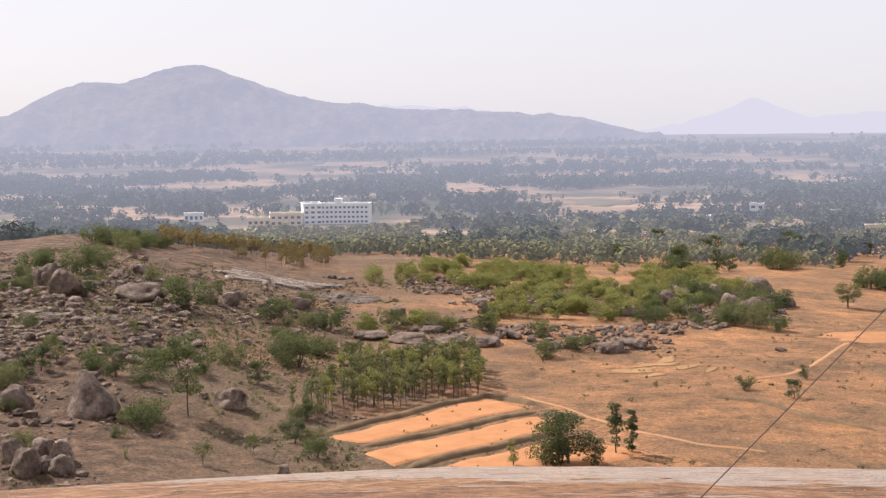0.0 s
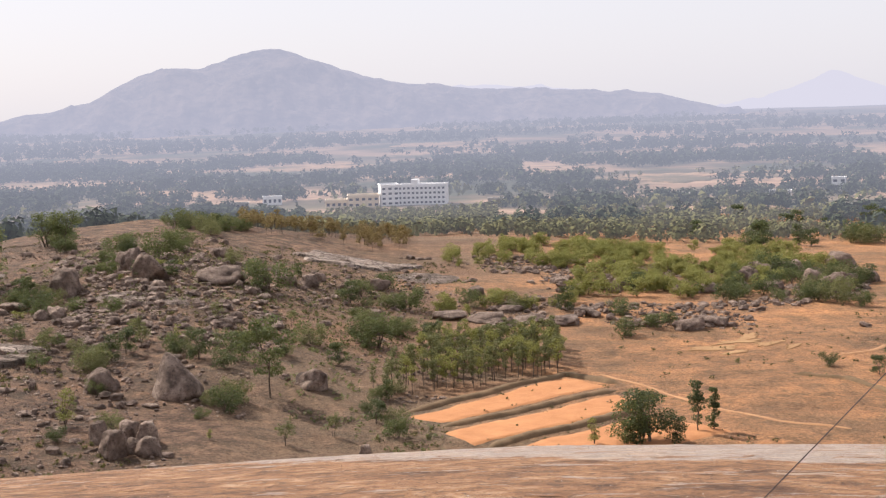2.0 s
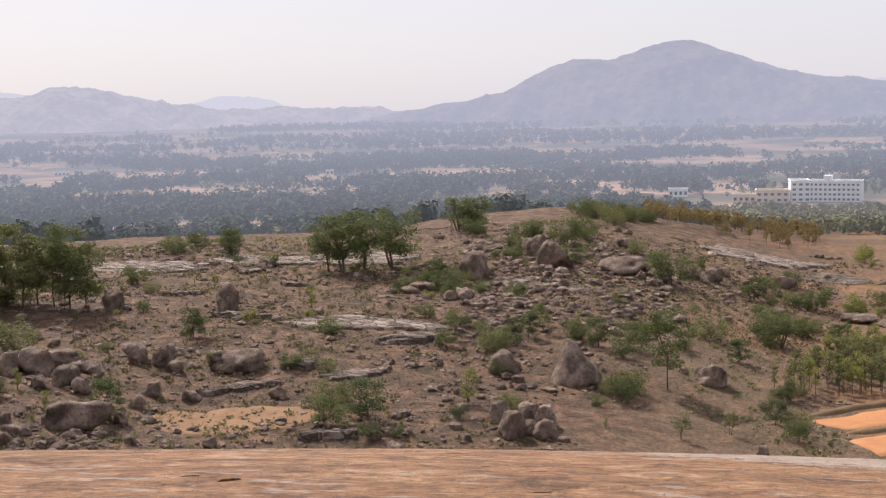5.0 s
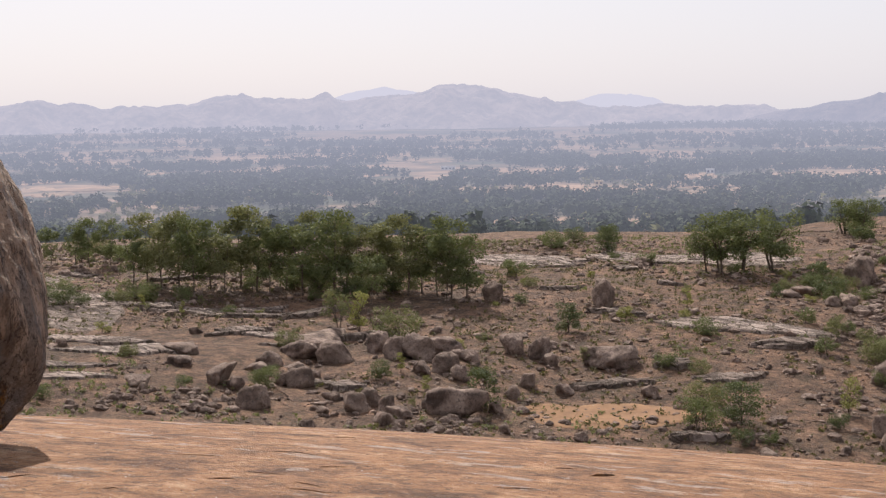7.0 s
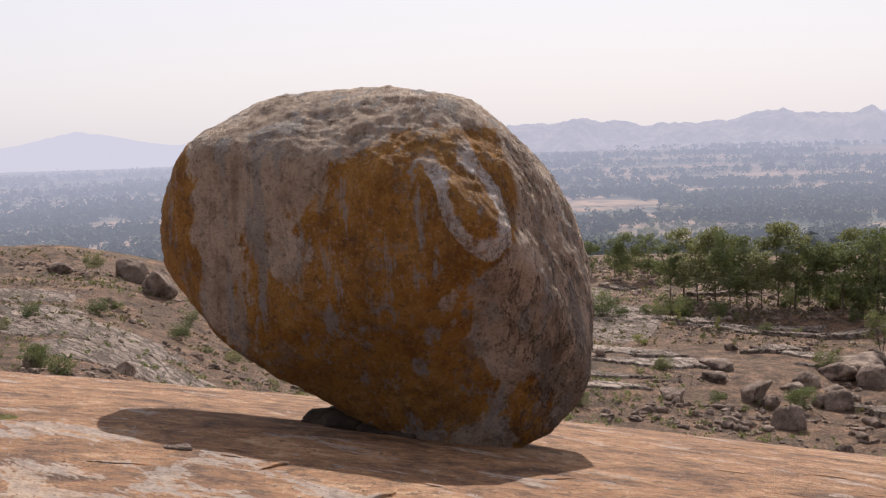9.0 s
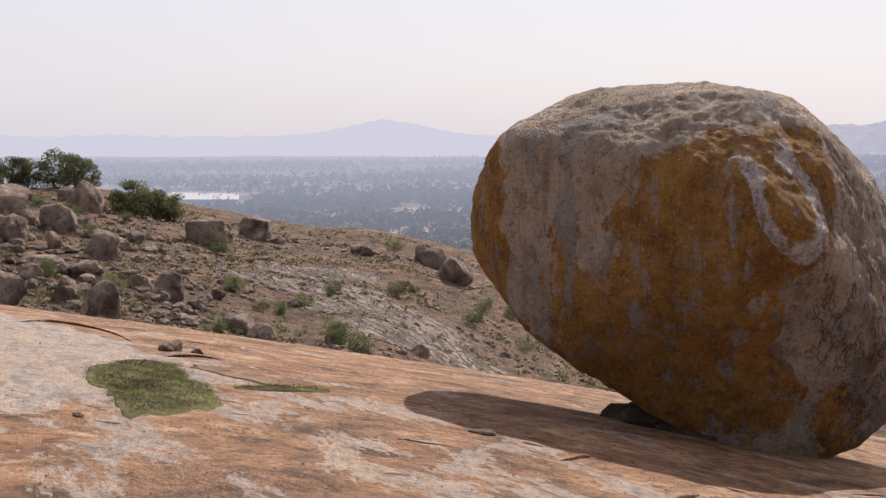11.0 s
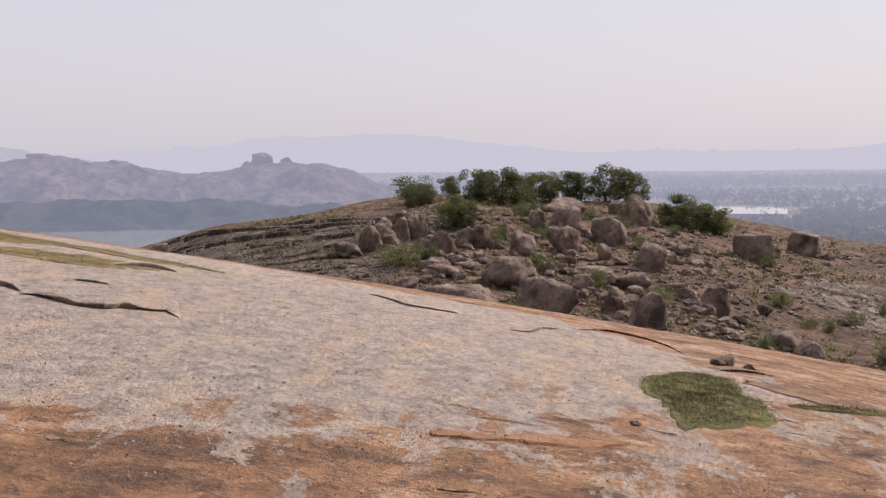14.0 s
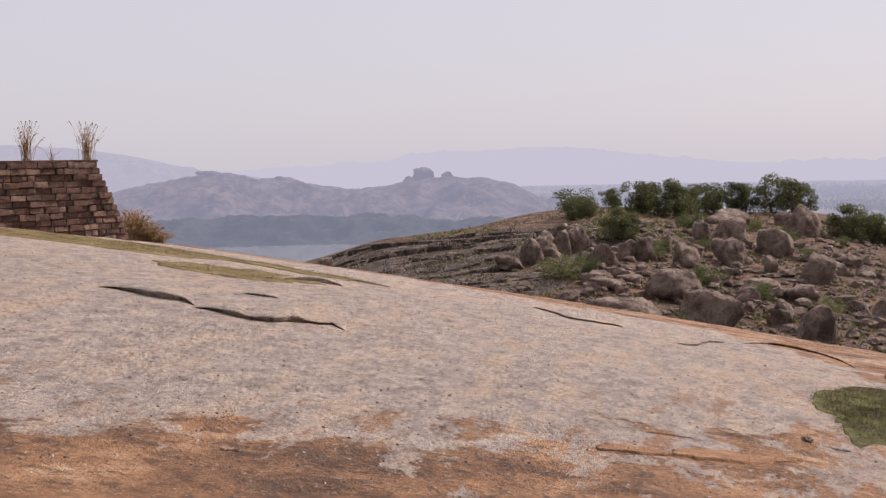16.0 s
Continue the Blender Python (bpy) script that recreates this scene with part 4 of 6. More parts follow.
ROCK_MESH = [rock_mesh(100 + k) for k in range(9)]
ROCKS = {
    "lower slope": [(-41.3, 161.1, 6.4, 5.1), (-26.5, 171.0, 4.4, 2.4), (-51.3, 162.8, 4.3, 2.9), (-44.8, 140.5, 2.3, 2.3), (-41.8, 136.0, 3.3, 2.8), (-42.3, 142.4, 2.3, 1.9), (-39.6, 141.1, 2.5, 2.5), (-38.7, 136.9, 2.6, 1.9), (-40.2, 137.5, 2.0, 1.6), (-62.8, 227.5, 6.5, 4.2), (-67.3, 234.1, 4.2, 3.8), (-56.8, 259.1, 4.8, 2.2), (-50.1, 232.6, 8.9, 2.7), (-41.1, 244.1, 3.6, 2.4), (-38.6, 247.2, 3.3, 2.4), (-37.4, 254.9, 2.7, 1.7), (-28.1, 258.2, 3.6, 2.1), (-9.0, 256.4, 3.3, 2.3), (47.2, 283.6, 5.2, 3.5), (58.0, 279.2, 4.9, 3.0), (59.8, 266.7, 5.8, 3.3), (54.9, 293.7, 5.4, 2.9)],
    "far slope": [(-98.2, 178.3, 3.8, 4.0), (-73.4, 217.1, 5.6, 4.3), (-112.1, 218.0, 4.0, 1.4), (-78.2, 206.5, 4.5, 1.3), (-78.9, 202.1, 3.5, 1.1), (-68.3, 199.2, 3.4, 1.7), (-73.6, 206.4, 2.7, 1.4), (-114.5, 131.3, 9.2, 1.6), (-107.5, 127.8, 5.0, 2.5), (-112.5, 127.4, 5.8, 1.9), (-106.4, 134.7, 3.8, 2.4), (-101.7, 132.2, 3.0, 2.6), (-100.1, 134.6, 4.4, 2.8), (-99.4, 139.6, 5.2, 1.9), (-111.6, 121.0, 3.2, 1.6), (-108.8, 109.3, 4.1, 1.9), (-110.7, 118.0, 2.8, 0.9), (-104.4, 114.9, 1.9, 1.4), (-105.5, 109.0, 2.0, 1.4), (-102.4, 116.7, 3.3, 2.2), (-98.3, 105.0, 3.4, 2.5), (-90.4, 110.6, 2.6, 2.0), (-90.5, 113.5, 2.5, 1.8), (-87.3, 111.7, 1.7, 1.8)],
    "far slope2": [(-85.1, 111.3, 3.2, 1.1), (-84.6, 108.2, 1.8, 1.0), (-83.9, 116.5, 6.0, 2.7), (-95.1, 128.7, 2.7, 1.4), (-94.0, 131.9, 3.6, 2.0), (-90.5, 130.0, 2.1, 1.8), (-93.9, 137.9, 3.0, 1.5), (-92.4, 145.4, 3.4, 2.5), (-89.6, 145.6, 3.1, 2.6), (-87.1, 144.8, 2.1, 1.5), (-84.3, 135.0, 2.2, 1.6), (-82.6, 129.2, 2.5, 1.4), (-80.7, 122.3, 1.8, 1.2), (-80.4, 136.1, 2.2, 1.2), (-81.5, 150.6, 7.3, 2.4), (-94.3, 112.4, 1.8, 1.0), (-121.2, 116.8, 4.1, 1.2), (-116.5, 111.3, 3.3, 1.1), (-107.4, 121.1, 2.6, 1.1), (-111.4, 100.0, 3.0, 1.0), (-83.8, 107.7, 2.0, 1.2), (-71.0, 140.6, 1.9, 1.3), (-113.1, 171.0, 3.0, 2.7)],
    "lower slope2": [(48.5, 291.5, 5.3, 3.4), (49.1, 268.5, 4.5, 2.2), (58.6, 300.4, 5.0, 2.5), (70.2, 307.9, 7.7, 3.3), (70.1, 282.1, 5.9, 2.4), (42.5, 268.9, 4.0, 1.8), (35.6, 266.8, 4.4, 1.8), (30.0, 266.1, 3.7, 1.5), (62.2, 277.9, 4.6, 2.6), (-13.2, 236.4, 5.8, 1.4), (-6.3, 233.9, 6.7, 1.3), (1.4, 232.3, 5.7, 1.3), (7.0, 229.8, 6.6, 1.5), (12.1, 236.5, 4.8, 1.2), (-2.6, 241.9, 4.9, 1.2), (10.2, 261.1, 4.3, 1.5), (7.4, 276.0, 4.1, 1.4), (27.1, 223.6, 5.5, 1.8), (32.1, 226.8, 4.7, 1.7)],
    "rocky hill": [(-158.1, 8.3, 4.1, 2.6), (-138.6, 7.7, 3.4, 2.5), (-134.6, 2.7, 2.5, 2.0), (-118.0, 1.3, 4.2, 2.2), (-107.8, 3.0, 4.2, 2.9), (-127.4, -4.7, 2.5, 2.1), (-134.8, -2.7, 1.9, 1.9), (-135.4, -0.9, 2.2, 2.1), (-137.3, -10.6, 2.7, 2.1), (-135.7, -8.9, 2.4, 2.5), (-138.3, -7.7, 2.6, 2.2), (-140.5, -9.4, 3.0, 2.4), (-134.0, -10.2, 2.2, 1.6), (-150.9, 13.0, 3.6, 2.8), (-136.9, 11.3, 1.7, 1.6), (-186.0, 10.5, 6.5, 2.2), (-192.5, 17.0, 2.2, 1.7), (-169.6, 17.6, 4.3, 3.5), (-132.6, 15.1, 3.4, 2.5), (-104.2, 11.9, 2.8, 2.6), (-115.4, 18.8, 2.2, 2.2), (-166.5, 59.8, 3.5, 2.6), (-140.5, -33.8, 1.8, 1.3)],
    "rocky hill2": [(-166.1, 50.8, 3.0, 1.1), (-156.5, 59.6, 4.2, 2.9), (-106.9, 22.5, 2.8, 1.4), (-103.1, 23.7, 2.4, 1.3), (-107.0, -2.7, 5.7, 1.9), (-121.3, -5.9, 2.0, 0.8), (-114.1, -7.0, 2.3, 0.9), (-118.9, -3.6, 2.4, 0.8), (-126.9, 9.3, 3.1, 0.9), (-122.0, 12.5, 2.5, 1.3), (-138.2, 17.6, 2.0, 1.1), (-118.3, 16.5, 1.7, 1.0), (-154.2, 5.1, 2.5, 2.1), (-142.4, 1.2, 1.5, 1.7), (-122.0, -1.5, 1.7, 0.7), (-131.5, -11.8, 2.2, 2.2), (-129.3, -13.6, 2.6, 1.2), (-113.4, 20.6, 1.6, 0.8), (-121.0, 23.5, 1.5, 0.8), (-119.7, 7.8, 2.1, 1.3), (-114.6, 10.3, 1.7, 1.4), (-114.4, 5.4, 1.4, 1.1)],
}
def pointed_mesh():
    """A great stone that narrows to a blunt point."""
    sides = [((math.cos(a), math.sin(a), 0.62 + 0.12 * math.sin(3 * a)), 0.62) for a in np.linspace(0, 6.28, 7)[:-1]]
    p, f = stone(4, sides + [((0, 0, 1), 1.0), ((0, 0, -1), 0.35)] + [((math.cos(a), math.sin(a), -0.25), 0.86) for a in np.linspace(0.4, 6.68, 7)[:-1]], 14.0)
    q = np.array([v * (1 + 0.06 * noise.fractal(Vector(v) * 1.7, 0.9, 2.0, 4)) for v in p])
    q[:, 2] -= q[:, 2].min()
    q /= np.array([np.ptp(q[:, 0]), np.ptp(q[:, 1]), np.ptp(q[:, 2])])
    return mesh("rock", q, f, M_ROCK)


ROCK_MESH.append(pointed_mesh())
rng = np.random.default_rng(3)
for group, rocks in ROCKS.items():
    for k, (x, y, w, h) in enumerate(rocks):
        ob = new("boulder", ROCK_MESH[9 if group == "lower slope" and k == 0 else int(rng.integers(9))])
        ob.location = (x, y, ground_at(x, y) - 0.24 * h)
        ob.rotation_euler = (float(rng.normal() * 0.08), float(rng.normal() * 0.08), float(rng.uniform(0, 6.28)))
        big = 1.14 if "hill" in group else 1.05
        ob.scale = (w * big, w * big * float(rng.uniform(0.8, 1.05)), h * (big + 0.2))
        tagged(ob, "flat grey-brown granite slab on the slope" if w > 2.4 * h else "rounded grey-brown granite boulder on the slope", "boulder", "boulders of the " + group.rstrip("2"))


for x, y, w, d, h, turn, tip in ((-157.9, 29.6, 4.3, 3.6, 3.0, 84, -5), (-174.8, 39.4, 3.5, 3.4, 2.8, 60, 8)):
    square = stone(4, [((1, 0.06, 0.1), 0.5), ((-1, 0.1, 0.12), 0.5), ((0.1, 1, 0), 0.5), ((0, -1, 0.16), 0.5), ((0.05, 0, 1), 0.5), ((0, 0, -1), 0.5), ((1, -1, -0.7), 0.72), ((-1, -1, -0.9), 0.75)], 20.0)
    pts = np.array([v * (1 + 0.07 * noise.fractal(Vector(v) * 2.2, 0.9, 2.0, 4)) for v in square[0]])
    ob = new("boulder", mesh("rock", pts, square[1], M_ROCK))
    ob.location, ob.scale = (x, y, ground_at(x, y) + h * 0.42), (w, d, h)
    ob.rotation_euler = (0, radians(tip), radians(turn))
    tagged(ob, "squared granite block perched on the rocky hill", "boulder", "boulders of the rocky hill")


for group, a, r, count, size, seed in (("rocky hill", (70, 93), (100, 182), 46, (0.8, 2.4), 61), ("far slope", (22, 56), (118, 250), 40, (0.8, 2.2), 62), ("lower slope", (6, 22), (140, 290), 40, (0.8, 2.6), 63), ("rocky belt", (-14, 4), (228, 300), 36, (1.0, 3.0), 64)):
    for x, y, w in strewn(seed, count, a, r, patchy(16, seed, -0.02), size):
        ob = new("boulder", ROCK_MESH[int(rng.integers(9))])
        h = w * float(rng.uniform(0.35, 0.8))
        ob.location = (x, y, ground_at(x, y) - 0.2 * h)
        ob.rotation_euler = (float(rng.normal() * 0.15), float(rng.normal() * 0.15), float(rng.uniform(0, 6.28)))
        ob.scale = (w, w * float(rng.uniform(0.65, 1.0)), h)
        tagged(ob, "weathered grey-brown granite boulder on the slope", "boulder", "boulders of the " + group)


def stones(name, label, seed, count, a, r, level, scale, size, sub):
    """Loose stones too many to count, in one mesh."""
    rng = np.random.default_rng(seed)
    bm = bmesh.new()
    bmesh.ops.create_icosphere(bm, subdivisions=sub, radius=0.5)
    v0 = np.array([v.co[:] for v in bm.verts])
    f0 = np.array([[v.index for v in p.verts] for p in bm.faces])
    bm.free()
    az = np.radians(rng.uniform(*a, count * 8))
    d = np.sqrt(rng.uniform(r[0] ** 2, r[1] ** 2, count * 8))
    x, y = -np.sin(az) * d, np.cos(az) * d
    ok = rough(x / scale, y / scale, seed, 4) > level
    x, y = x[ok][:count], y[ok][:count]
    n = len(x)
    s = size[0] * (size[1] / size[0]) ** (rng.uniform(0, 1, n) ** 2.2)
    shape = np.stack([s, s * rng.uniform(0.5, 1.0, n), s * rng.uniform(0.3, 0.75, n)], -1)
    turn = rng.uniform(0, 6.28, n)
    V = v0[None] * (1 + rng.uniform(-0.28, 0.22, (n, len(v0), 1)))
    V = V * shape[:, None]
    c, q = np.cos(turn)[:, None], np.sin(turn)[:, None]
    V = np.stack([V[..., 0] * c - V[..., 1] * q, V[..., 0] * q + V[..., 1] * c, V[..., 2]], -1)
    V = V + np.stack([x, y, height(x, y) + shape[:, 2] * 0.2], -1)[:, None]
    F = (f0[None] + (np.arange(n) * len(v0))[:, None, None]).reshape(-1, 3)
    return tagged(new(name, mesh(name, V.reshape(-1, 3), F, M_ROCK, False)), label, "stones", kind="stuff")


stones("loose_stones", "grey-brown stones strewn over the dry slope", 31, 4200, (4, 54), (115, 290), 0.0, 24, (0.35, 1.8), 2)
stones("loose_stones", "small stones and rubble on the slope", 32, 15000, (2, 54), (115, 300), -0.02, 20, (0.2, 0.9), 1)
stones("loose_stones", "stones strewn over the rocky hill", 33, 2600, (60, 95), (85, 200), -0.05, 14, (0.25, 1.3), 2)
stones("loose_stones", "rubble on the rocky hill", 34, 6500, (60, 96), (85, 200), -0.1, 12, (0.12, 0.6), 1)
stones("loose_stones", "angular stones below the grove", 36, 2600, (34, 63), (98, 150), -0.05, 18, (0.35, 1.7), 2)
stones("loose_stones", "jumbled angular stones on the upper slope", 37, 1300, (10, 19), (190, 262), -0.12, 16, (0.5, 2.6), 2)
stones("loose_stones", "jumbled stones below the hilltop", 38, 700, (79, 94), (103, 172), -0.1, 14, (0.6, 2.2), 2)
stones("loose_stones", "stones of the rocky belt", 35, 2600, (-14, 5), (226, 310), 0.0, 26, (0.4, 2.2), 2)


def tufts(name, label, seed, count, a, r, level, scale, size, leaf):
    rng = np.random.default_rng(seed)
    az = np.radians(rng.uniform(*a, count * 6))
    d = np.sqrt(rng.uniform(r[0] ** 2, r[1] ** 2, count * 6))
    x, y = -np.sin(az) * d, np.cos(az) * d
    ok = rough(x / scale, y / scale, seed, 4) > level
    x, y = x[ok][:count], y[ok][:count]
    C = np.stack([x, y, height(x, y) + size * 0.4], -1)
    R = np.stack([np.full(len(x), size * 0.8), np.full(len(x), size * 0.8), np.full(len(x), size * 0.5)], -1) * rng.uniform(0.5, 1.5, (len(x), 1))
    V, F = leaves(rng, C, R, len(x) * 6, size * 0.4)
    return tagged(new(name, mesh(name, V, F, LEAF[leaf], False)), label, "scrub", kind="stuff")


tufts("dry_scrub", "dry brown scrub and grass tufts", 41, 8000, (3, 55), (115, 300), -0.05, 30, 0.45, "straw")
tufts("dry_scrub", "dry scrub on the orange clay", 45, 420, (-22, 3), (130, 300), 0.10, 34, 0.42, "straw")
tufts("green_scrub", "low green scrub", 42, 2600, (0, 55), (115, 300), 0.1, 25, 0.5, "olive")
tufts("dry_scrub", "dry scrub on the rocky hill", 43, 2600, (60, 100), (85, 200), 0.0, 16, 0.4, "straw")
tufts("green_scrub", "low green scrub on the rocky hill", 44, 900, (60, 100), (85, 200), 0.1, 16, 0.4, "olive")


# ---------------------------------------------------------------- bare rock sheets and fields
def mat_slab(name="pale_bare_rock", a=(0.13, 0.095, 0.075), b=(0.25, 0.19, 0.15), d=(0.36, 0.285, 0.235)):
    n = Nodes(name)
    c = n.ramp(n.noise(0.25, 7, 0.7), (0.3, a), (0.5, b), (0.7, d))
    cracks = n.ramp(n.noise(0.6, 6, 0.75, (0.5, 1.6, 1), 0.6), (0.42, 0.7), (0.50, 0.0))
    joint = n.put("ShaderNodeTexVoronoi", feature="DISTANCE_TO_EDGE")
    joint.inputs["Scale"].default_value = 0.42
    wob = n.put("ShaderNodeVectorMath", operation="MULTIPLY_ADD")
    wn3 = n.put("ShaderNodeTexNoise")
    wn3.inputs["Scale"].default_value = 0.5
    n.link(n.co(), wn3.inputs["Vector"])
    n.link(wn3.outputs["Color"], wob.inputs[0])
    wob.inputs[1].default_value = (2.2, 2.2, 2.2)
    n.link(n.co((0.6, 1.5, 1), 0.5), wob.inputs[2])
    n.link(wob.outputs[0], joint.inputs["Vector"])
    lines = n.ramp(joint.outputs["Distance"], (0.02, 0.9), (0.07, 0.0))
    deep = n.math("MAXIMUM", cracks, lines)
    n.bump(n.math("SUBTRACT", n.noise(0.7, 7, 0.7), n.math("MULTIPLY", deep, 0.5)), 1.0, 0.7)
    return n.done(n.mix(deep, c, (0.075, 0.055, 0.04)))


def mat_field(name, a, b):
    n = Nodes(name)
    c = n.ramp(n.noise(0.35, 6, 0.7), (0.3, a), (0.7, b))
    n.bump(n.noise(1.5, 5, 0.7), 0.4, 0.2)
    return n.done(c)


M_PALESLAB = mat_slab("pale_cracked_rock", (0.24, 0.175, 0.135), (0.37, 0.29, 0.235), (0.50, 0.41, 0.34))
M_SLAB = mat_slab()
M_FIELD = mat_field("ploughed_orange_earth", (0.38, 0.165, 0.068), (0.50, 0.235, 0.10))
M_STUBBLE = mat_field("dull_tan_earth", (0.17, 0.095, 0.05), (0.29, 0.165, 0.082))
M_BUND = mat_field("grassy_bund", (0.11, 0.075, 0.042), (0.22, 0.14, 0.075))
M_CLAY = mat_field("bare_orange_clay", (0.33, 0.15, 0.065), (0.45, 0.225, 0.10))
M_SAND = mat_field("dug_yellow_subsoil", (0.27, 0.15, 0.07), (0.42, 0.26, 0.125))


def sheet(name, label, x, y, a, b, turn, material, seed, category, lift=0.12, ragged=0.35, thick=0.5):
    """A low sheet laid on the ground with a ragged rim that dips into it."""
    t = radians(turn)
    rings, spokes = 14, 72
    k = np.linspace(0, 1, rings)[:, None]
    w = np.linspace(0, 2 * math.pi, spokes, endpoint=False)[None]
    edge = 1 + ragged * rough(np.cos(w) * 2.2 + seed, np.sin(w) * 2.2, seed, 4)
    u, v = np.cos(w) * k * a * edge, np.sin(w) * k * b * edge
    X, Y = x + u * math.cos(t) - v * math.sin(t), y + u * math.sin(t) + v * math.cos(t)
    Z = height(X, Y) + lift * (1 + 0.5 * rough(X / 3, Y / 3, seed + 3)) * np.where(k > 0.97, -thick / lift, 1)
    return tagged(new(name, mesh(name, np.stack([X, Y, Z], -1).reshape(-1, 3), grid_faces(rings, spokes, True), material)), label, category, kind="structure")


for x, y, a, b, turn, s in ((-18.5, 278, 7, 6, 0, 2), (-111, 40, 9, 6, 66, 7), (-124, 40, 10, 7, 70, 8), (-136, 35, 9, 6, 75, 13), (-148, 40, 7, 5, 75, 14), (-155, 128, 16, 7, -40, 4), (-175, 138, 20, 5, -45, 5), (-60, 213, 9, 4, -20, 11)):
    sheet("ground_slab", "pale bare granite sheet on the slope", x, y, a, b, turn, M_SLAB, s, "rock")
for x, y, a, b, turn, s, lift in ((-36.5, 290, 14, 8, 6, 1, 0.5), (-77, 176, 13, 3.4, 12, 3, 0.35), (-104, 226, 22, 7, 18, 6, 0.35), (-132, 208, 14, 6, 25, 12, 0.3), (-132, 208.5, 8, 4, 25, 16, 0.4)):
    sheet("ground_slab", "pale jointed granite sheet on the slope", x, y, a, b, turn, M_PALESLAB, s, "rock", lift, 0.55, 0.9)
M_BROWNSLAB = mat_slab("brown_striated_rock", (0.07, 0.05, 0.038), (0.13, 0.097, 0.075), (0.20, 0.155, 0.125))
for x, y, a, c, turn, s in ((-142, -22, 22, 13, 95, 9), (-165, -20, 20, 14, 95, 10), (-120, -20, 12, 9, 100, 15)):
    sheet("ground_slab", "brown striated granite flank of the rocky hill", x, y, a, c, turn, M_BROWNSLAB, s, "rock")
rng = np.random.default_rng(78)
for k in range(46):
    az, r = rng.uniform(94, 103.5), rng.uniform(112, 178)
    x, y = out(az, r)
    sheet("rock_ledge", "long brown granite ledge of the bare flank", x, y, rng.uniform(2.5, 6.5), rng.uniform(0.5, 1.3), az + 22 + rng.normal() * 9, M_BROWNSLAB, 400 + k, "rock", rng.uniform(0.25, 0.6), 0.9, 0.9)
rng = np.random.default_rng(77)
for k in range(40):
    az, r = rng.uniform(18, 62), rng.uniform(118, 255)
    x, y = out(az, r)
    sheet("rock_ledge", "long flat ledge of bare granite", x, y, rng.uniform(1.6, 4.6), rng.uniform(0.7, 1.6), az + rng.normal() * 16, M_SLAB, 200 + k, "rock", rng.uniform(0.3, 0.7), 1.1, 0.9)
for x, y, a, c, turn, s in ((-163.5, 136.8, 9.0, 2.4, 50, 300), (-152.3, 137.7, 8.0, 1.6, 48, 301), (-141.9, 140.0, 9.0, 1.3, 45, 302), (-137.4, 145.8, 6.0, 1.0, 43, 303), (-136.0, 113.5, 5.5, 3.0, 50, 304), (-128.9, 109.7, 5.0, 2.0, 50, 305), (-125.7, 113.9, 4.5, 2.6, 48, 306), (-118.4, 95.6, 5.0, 1.6, 51, 307), (-123.2, 133.8, 4.0, 1.4, 43, 308), (-117.5, 130.2, 3.0, 1.2, 42, 309)):
    sheet("ground_slab", "pale cracked granite sheet below the grove", x, y, a, c, turn, M_PALESLAB, s, "rock", 0.28, 0.9, 0.9)
sheet("ground_clay", "bare orange clay", 78, 240, 14, 6, 10, M_CLAY, 23, "ground", 0.06, 0.5, 0.3)
for k, (x, y, a, c) in enumerate(((29, 207, 3.5, 1.6), (33, 212, 4.0, 1.3), (37, 210, 2.5, 1.2), (31, 203, 2.0, 0.9), (40, 206, 2.2, 0.8), (35, 216, 3.0, 1.0))):
    sheet("ground_subsoil", "dug yellow subsoil", x, y, a, c, 15 + 9 * k, M_SAND, 60 + k, "ground", 0.1, 1.1, 0.3)
sheet("ground_clay", "dry tan field patch", -71, 130, 11, 6, 30, M_STUBBLE, 25, "field", 0.08, 0.2, 0.3)


# tan and scrub colours, with distance haze painted over as emission
n = Nodes("hazed_dry_field")
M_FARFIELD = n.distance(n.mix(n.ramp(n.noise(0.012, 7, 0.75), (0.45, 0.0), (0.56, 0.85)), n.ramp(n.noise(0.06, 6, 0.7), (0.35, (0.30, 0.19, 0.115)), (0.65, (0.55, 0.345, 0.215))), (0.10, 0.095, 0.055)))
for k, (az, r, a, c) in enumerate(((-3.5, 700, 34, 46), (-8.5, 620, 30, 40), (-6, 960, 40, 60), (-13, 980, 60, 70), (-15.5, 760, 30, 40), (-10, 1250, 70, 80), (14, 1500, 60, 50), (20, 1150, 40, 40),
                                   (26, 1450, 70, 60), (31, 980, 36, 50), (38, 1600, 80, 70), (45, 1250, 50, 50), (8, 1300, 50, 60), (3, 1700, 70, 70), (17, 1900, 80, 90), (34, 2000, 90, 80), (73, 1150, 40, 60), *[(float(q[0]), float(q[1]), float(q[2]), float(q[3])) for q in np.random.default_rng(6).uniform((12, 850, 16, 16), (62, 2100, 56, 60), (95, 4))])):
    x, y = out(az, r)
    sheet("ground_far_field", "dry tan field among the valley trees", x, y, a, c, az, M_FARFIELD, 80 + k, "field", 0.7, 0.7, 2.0)


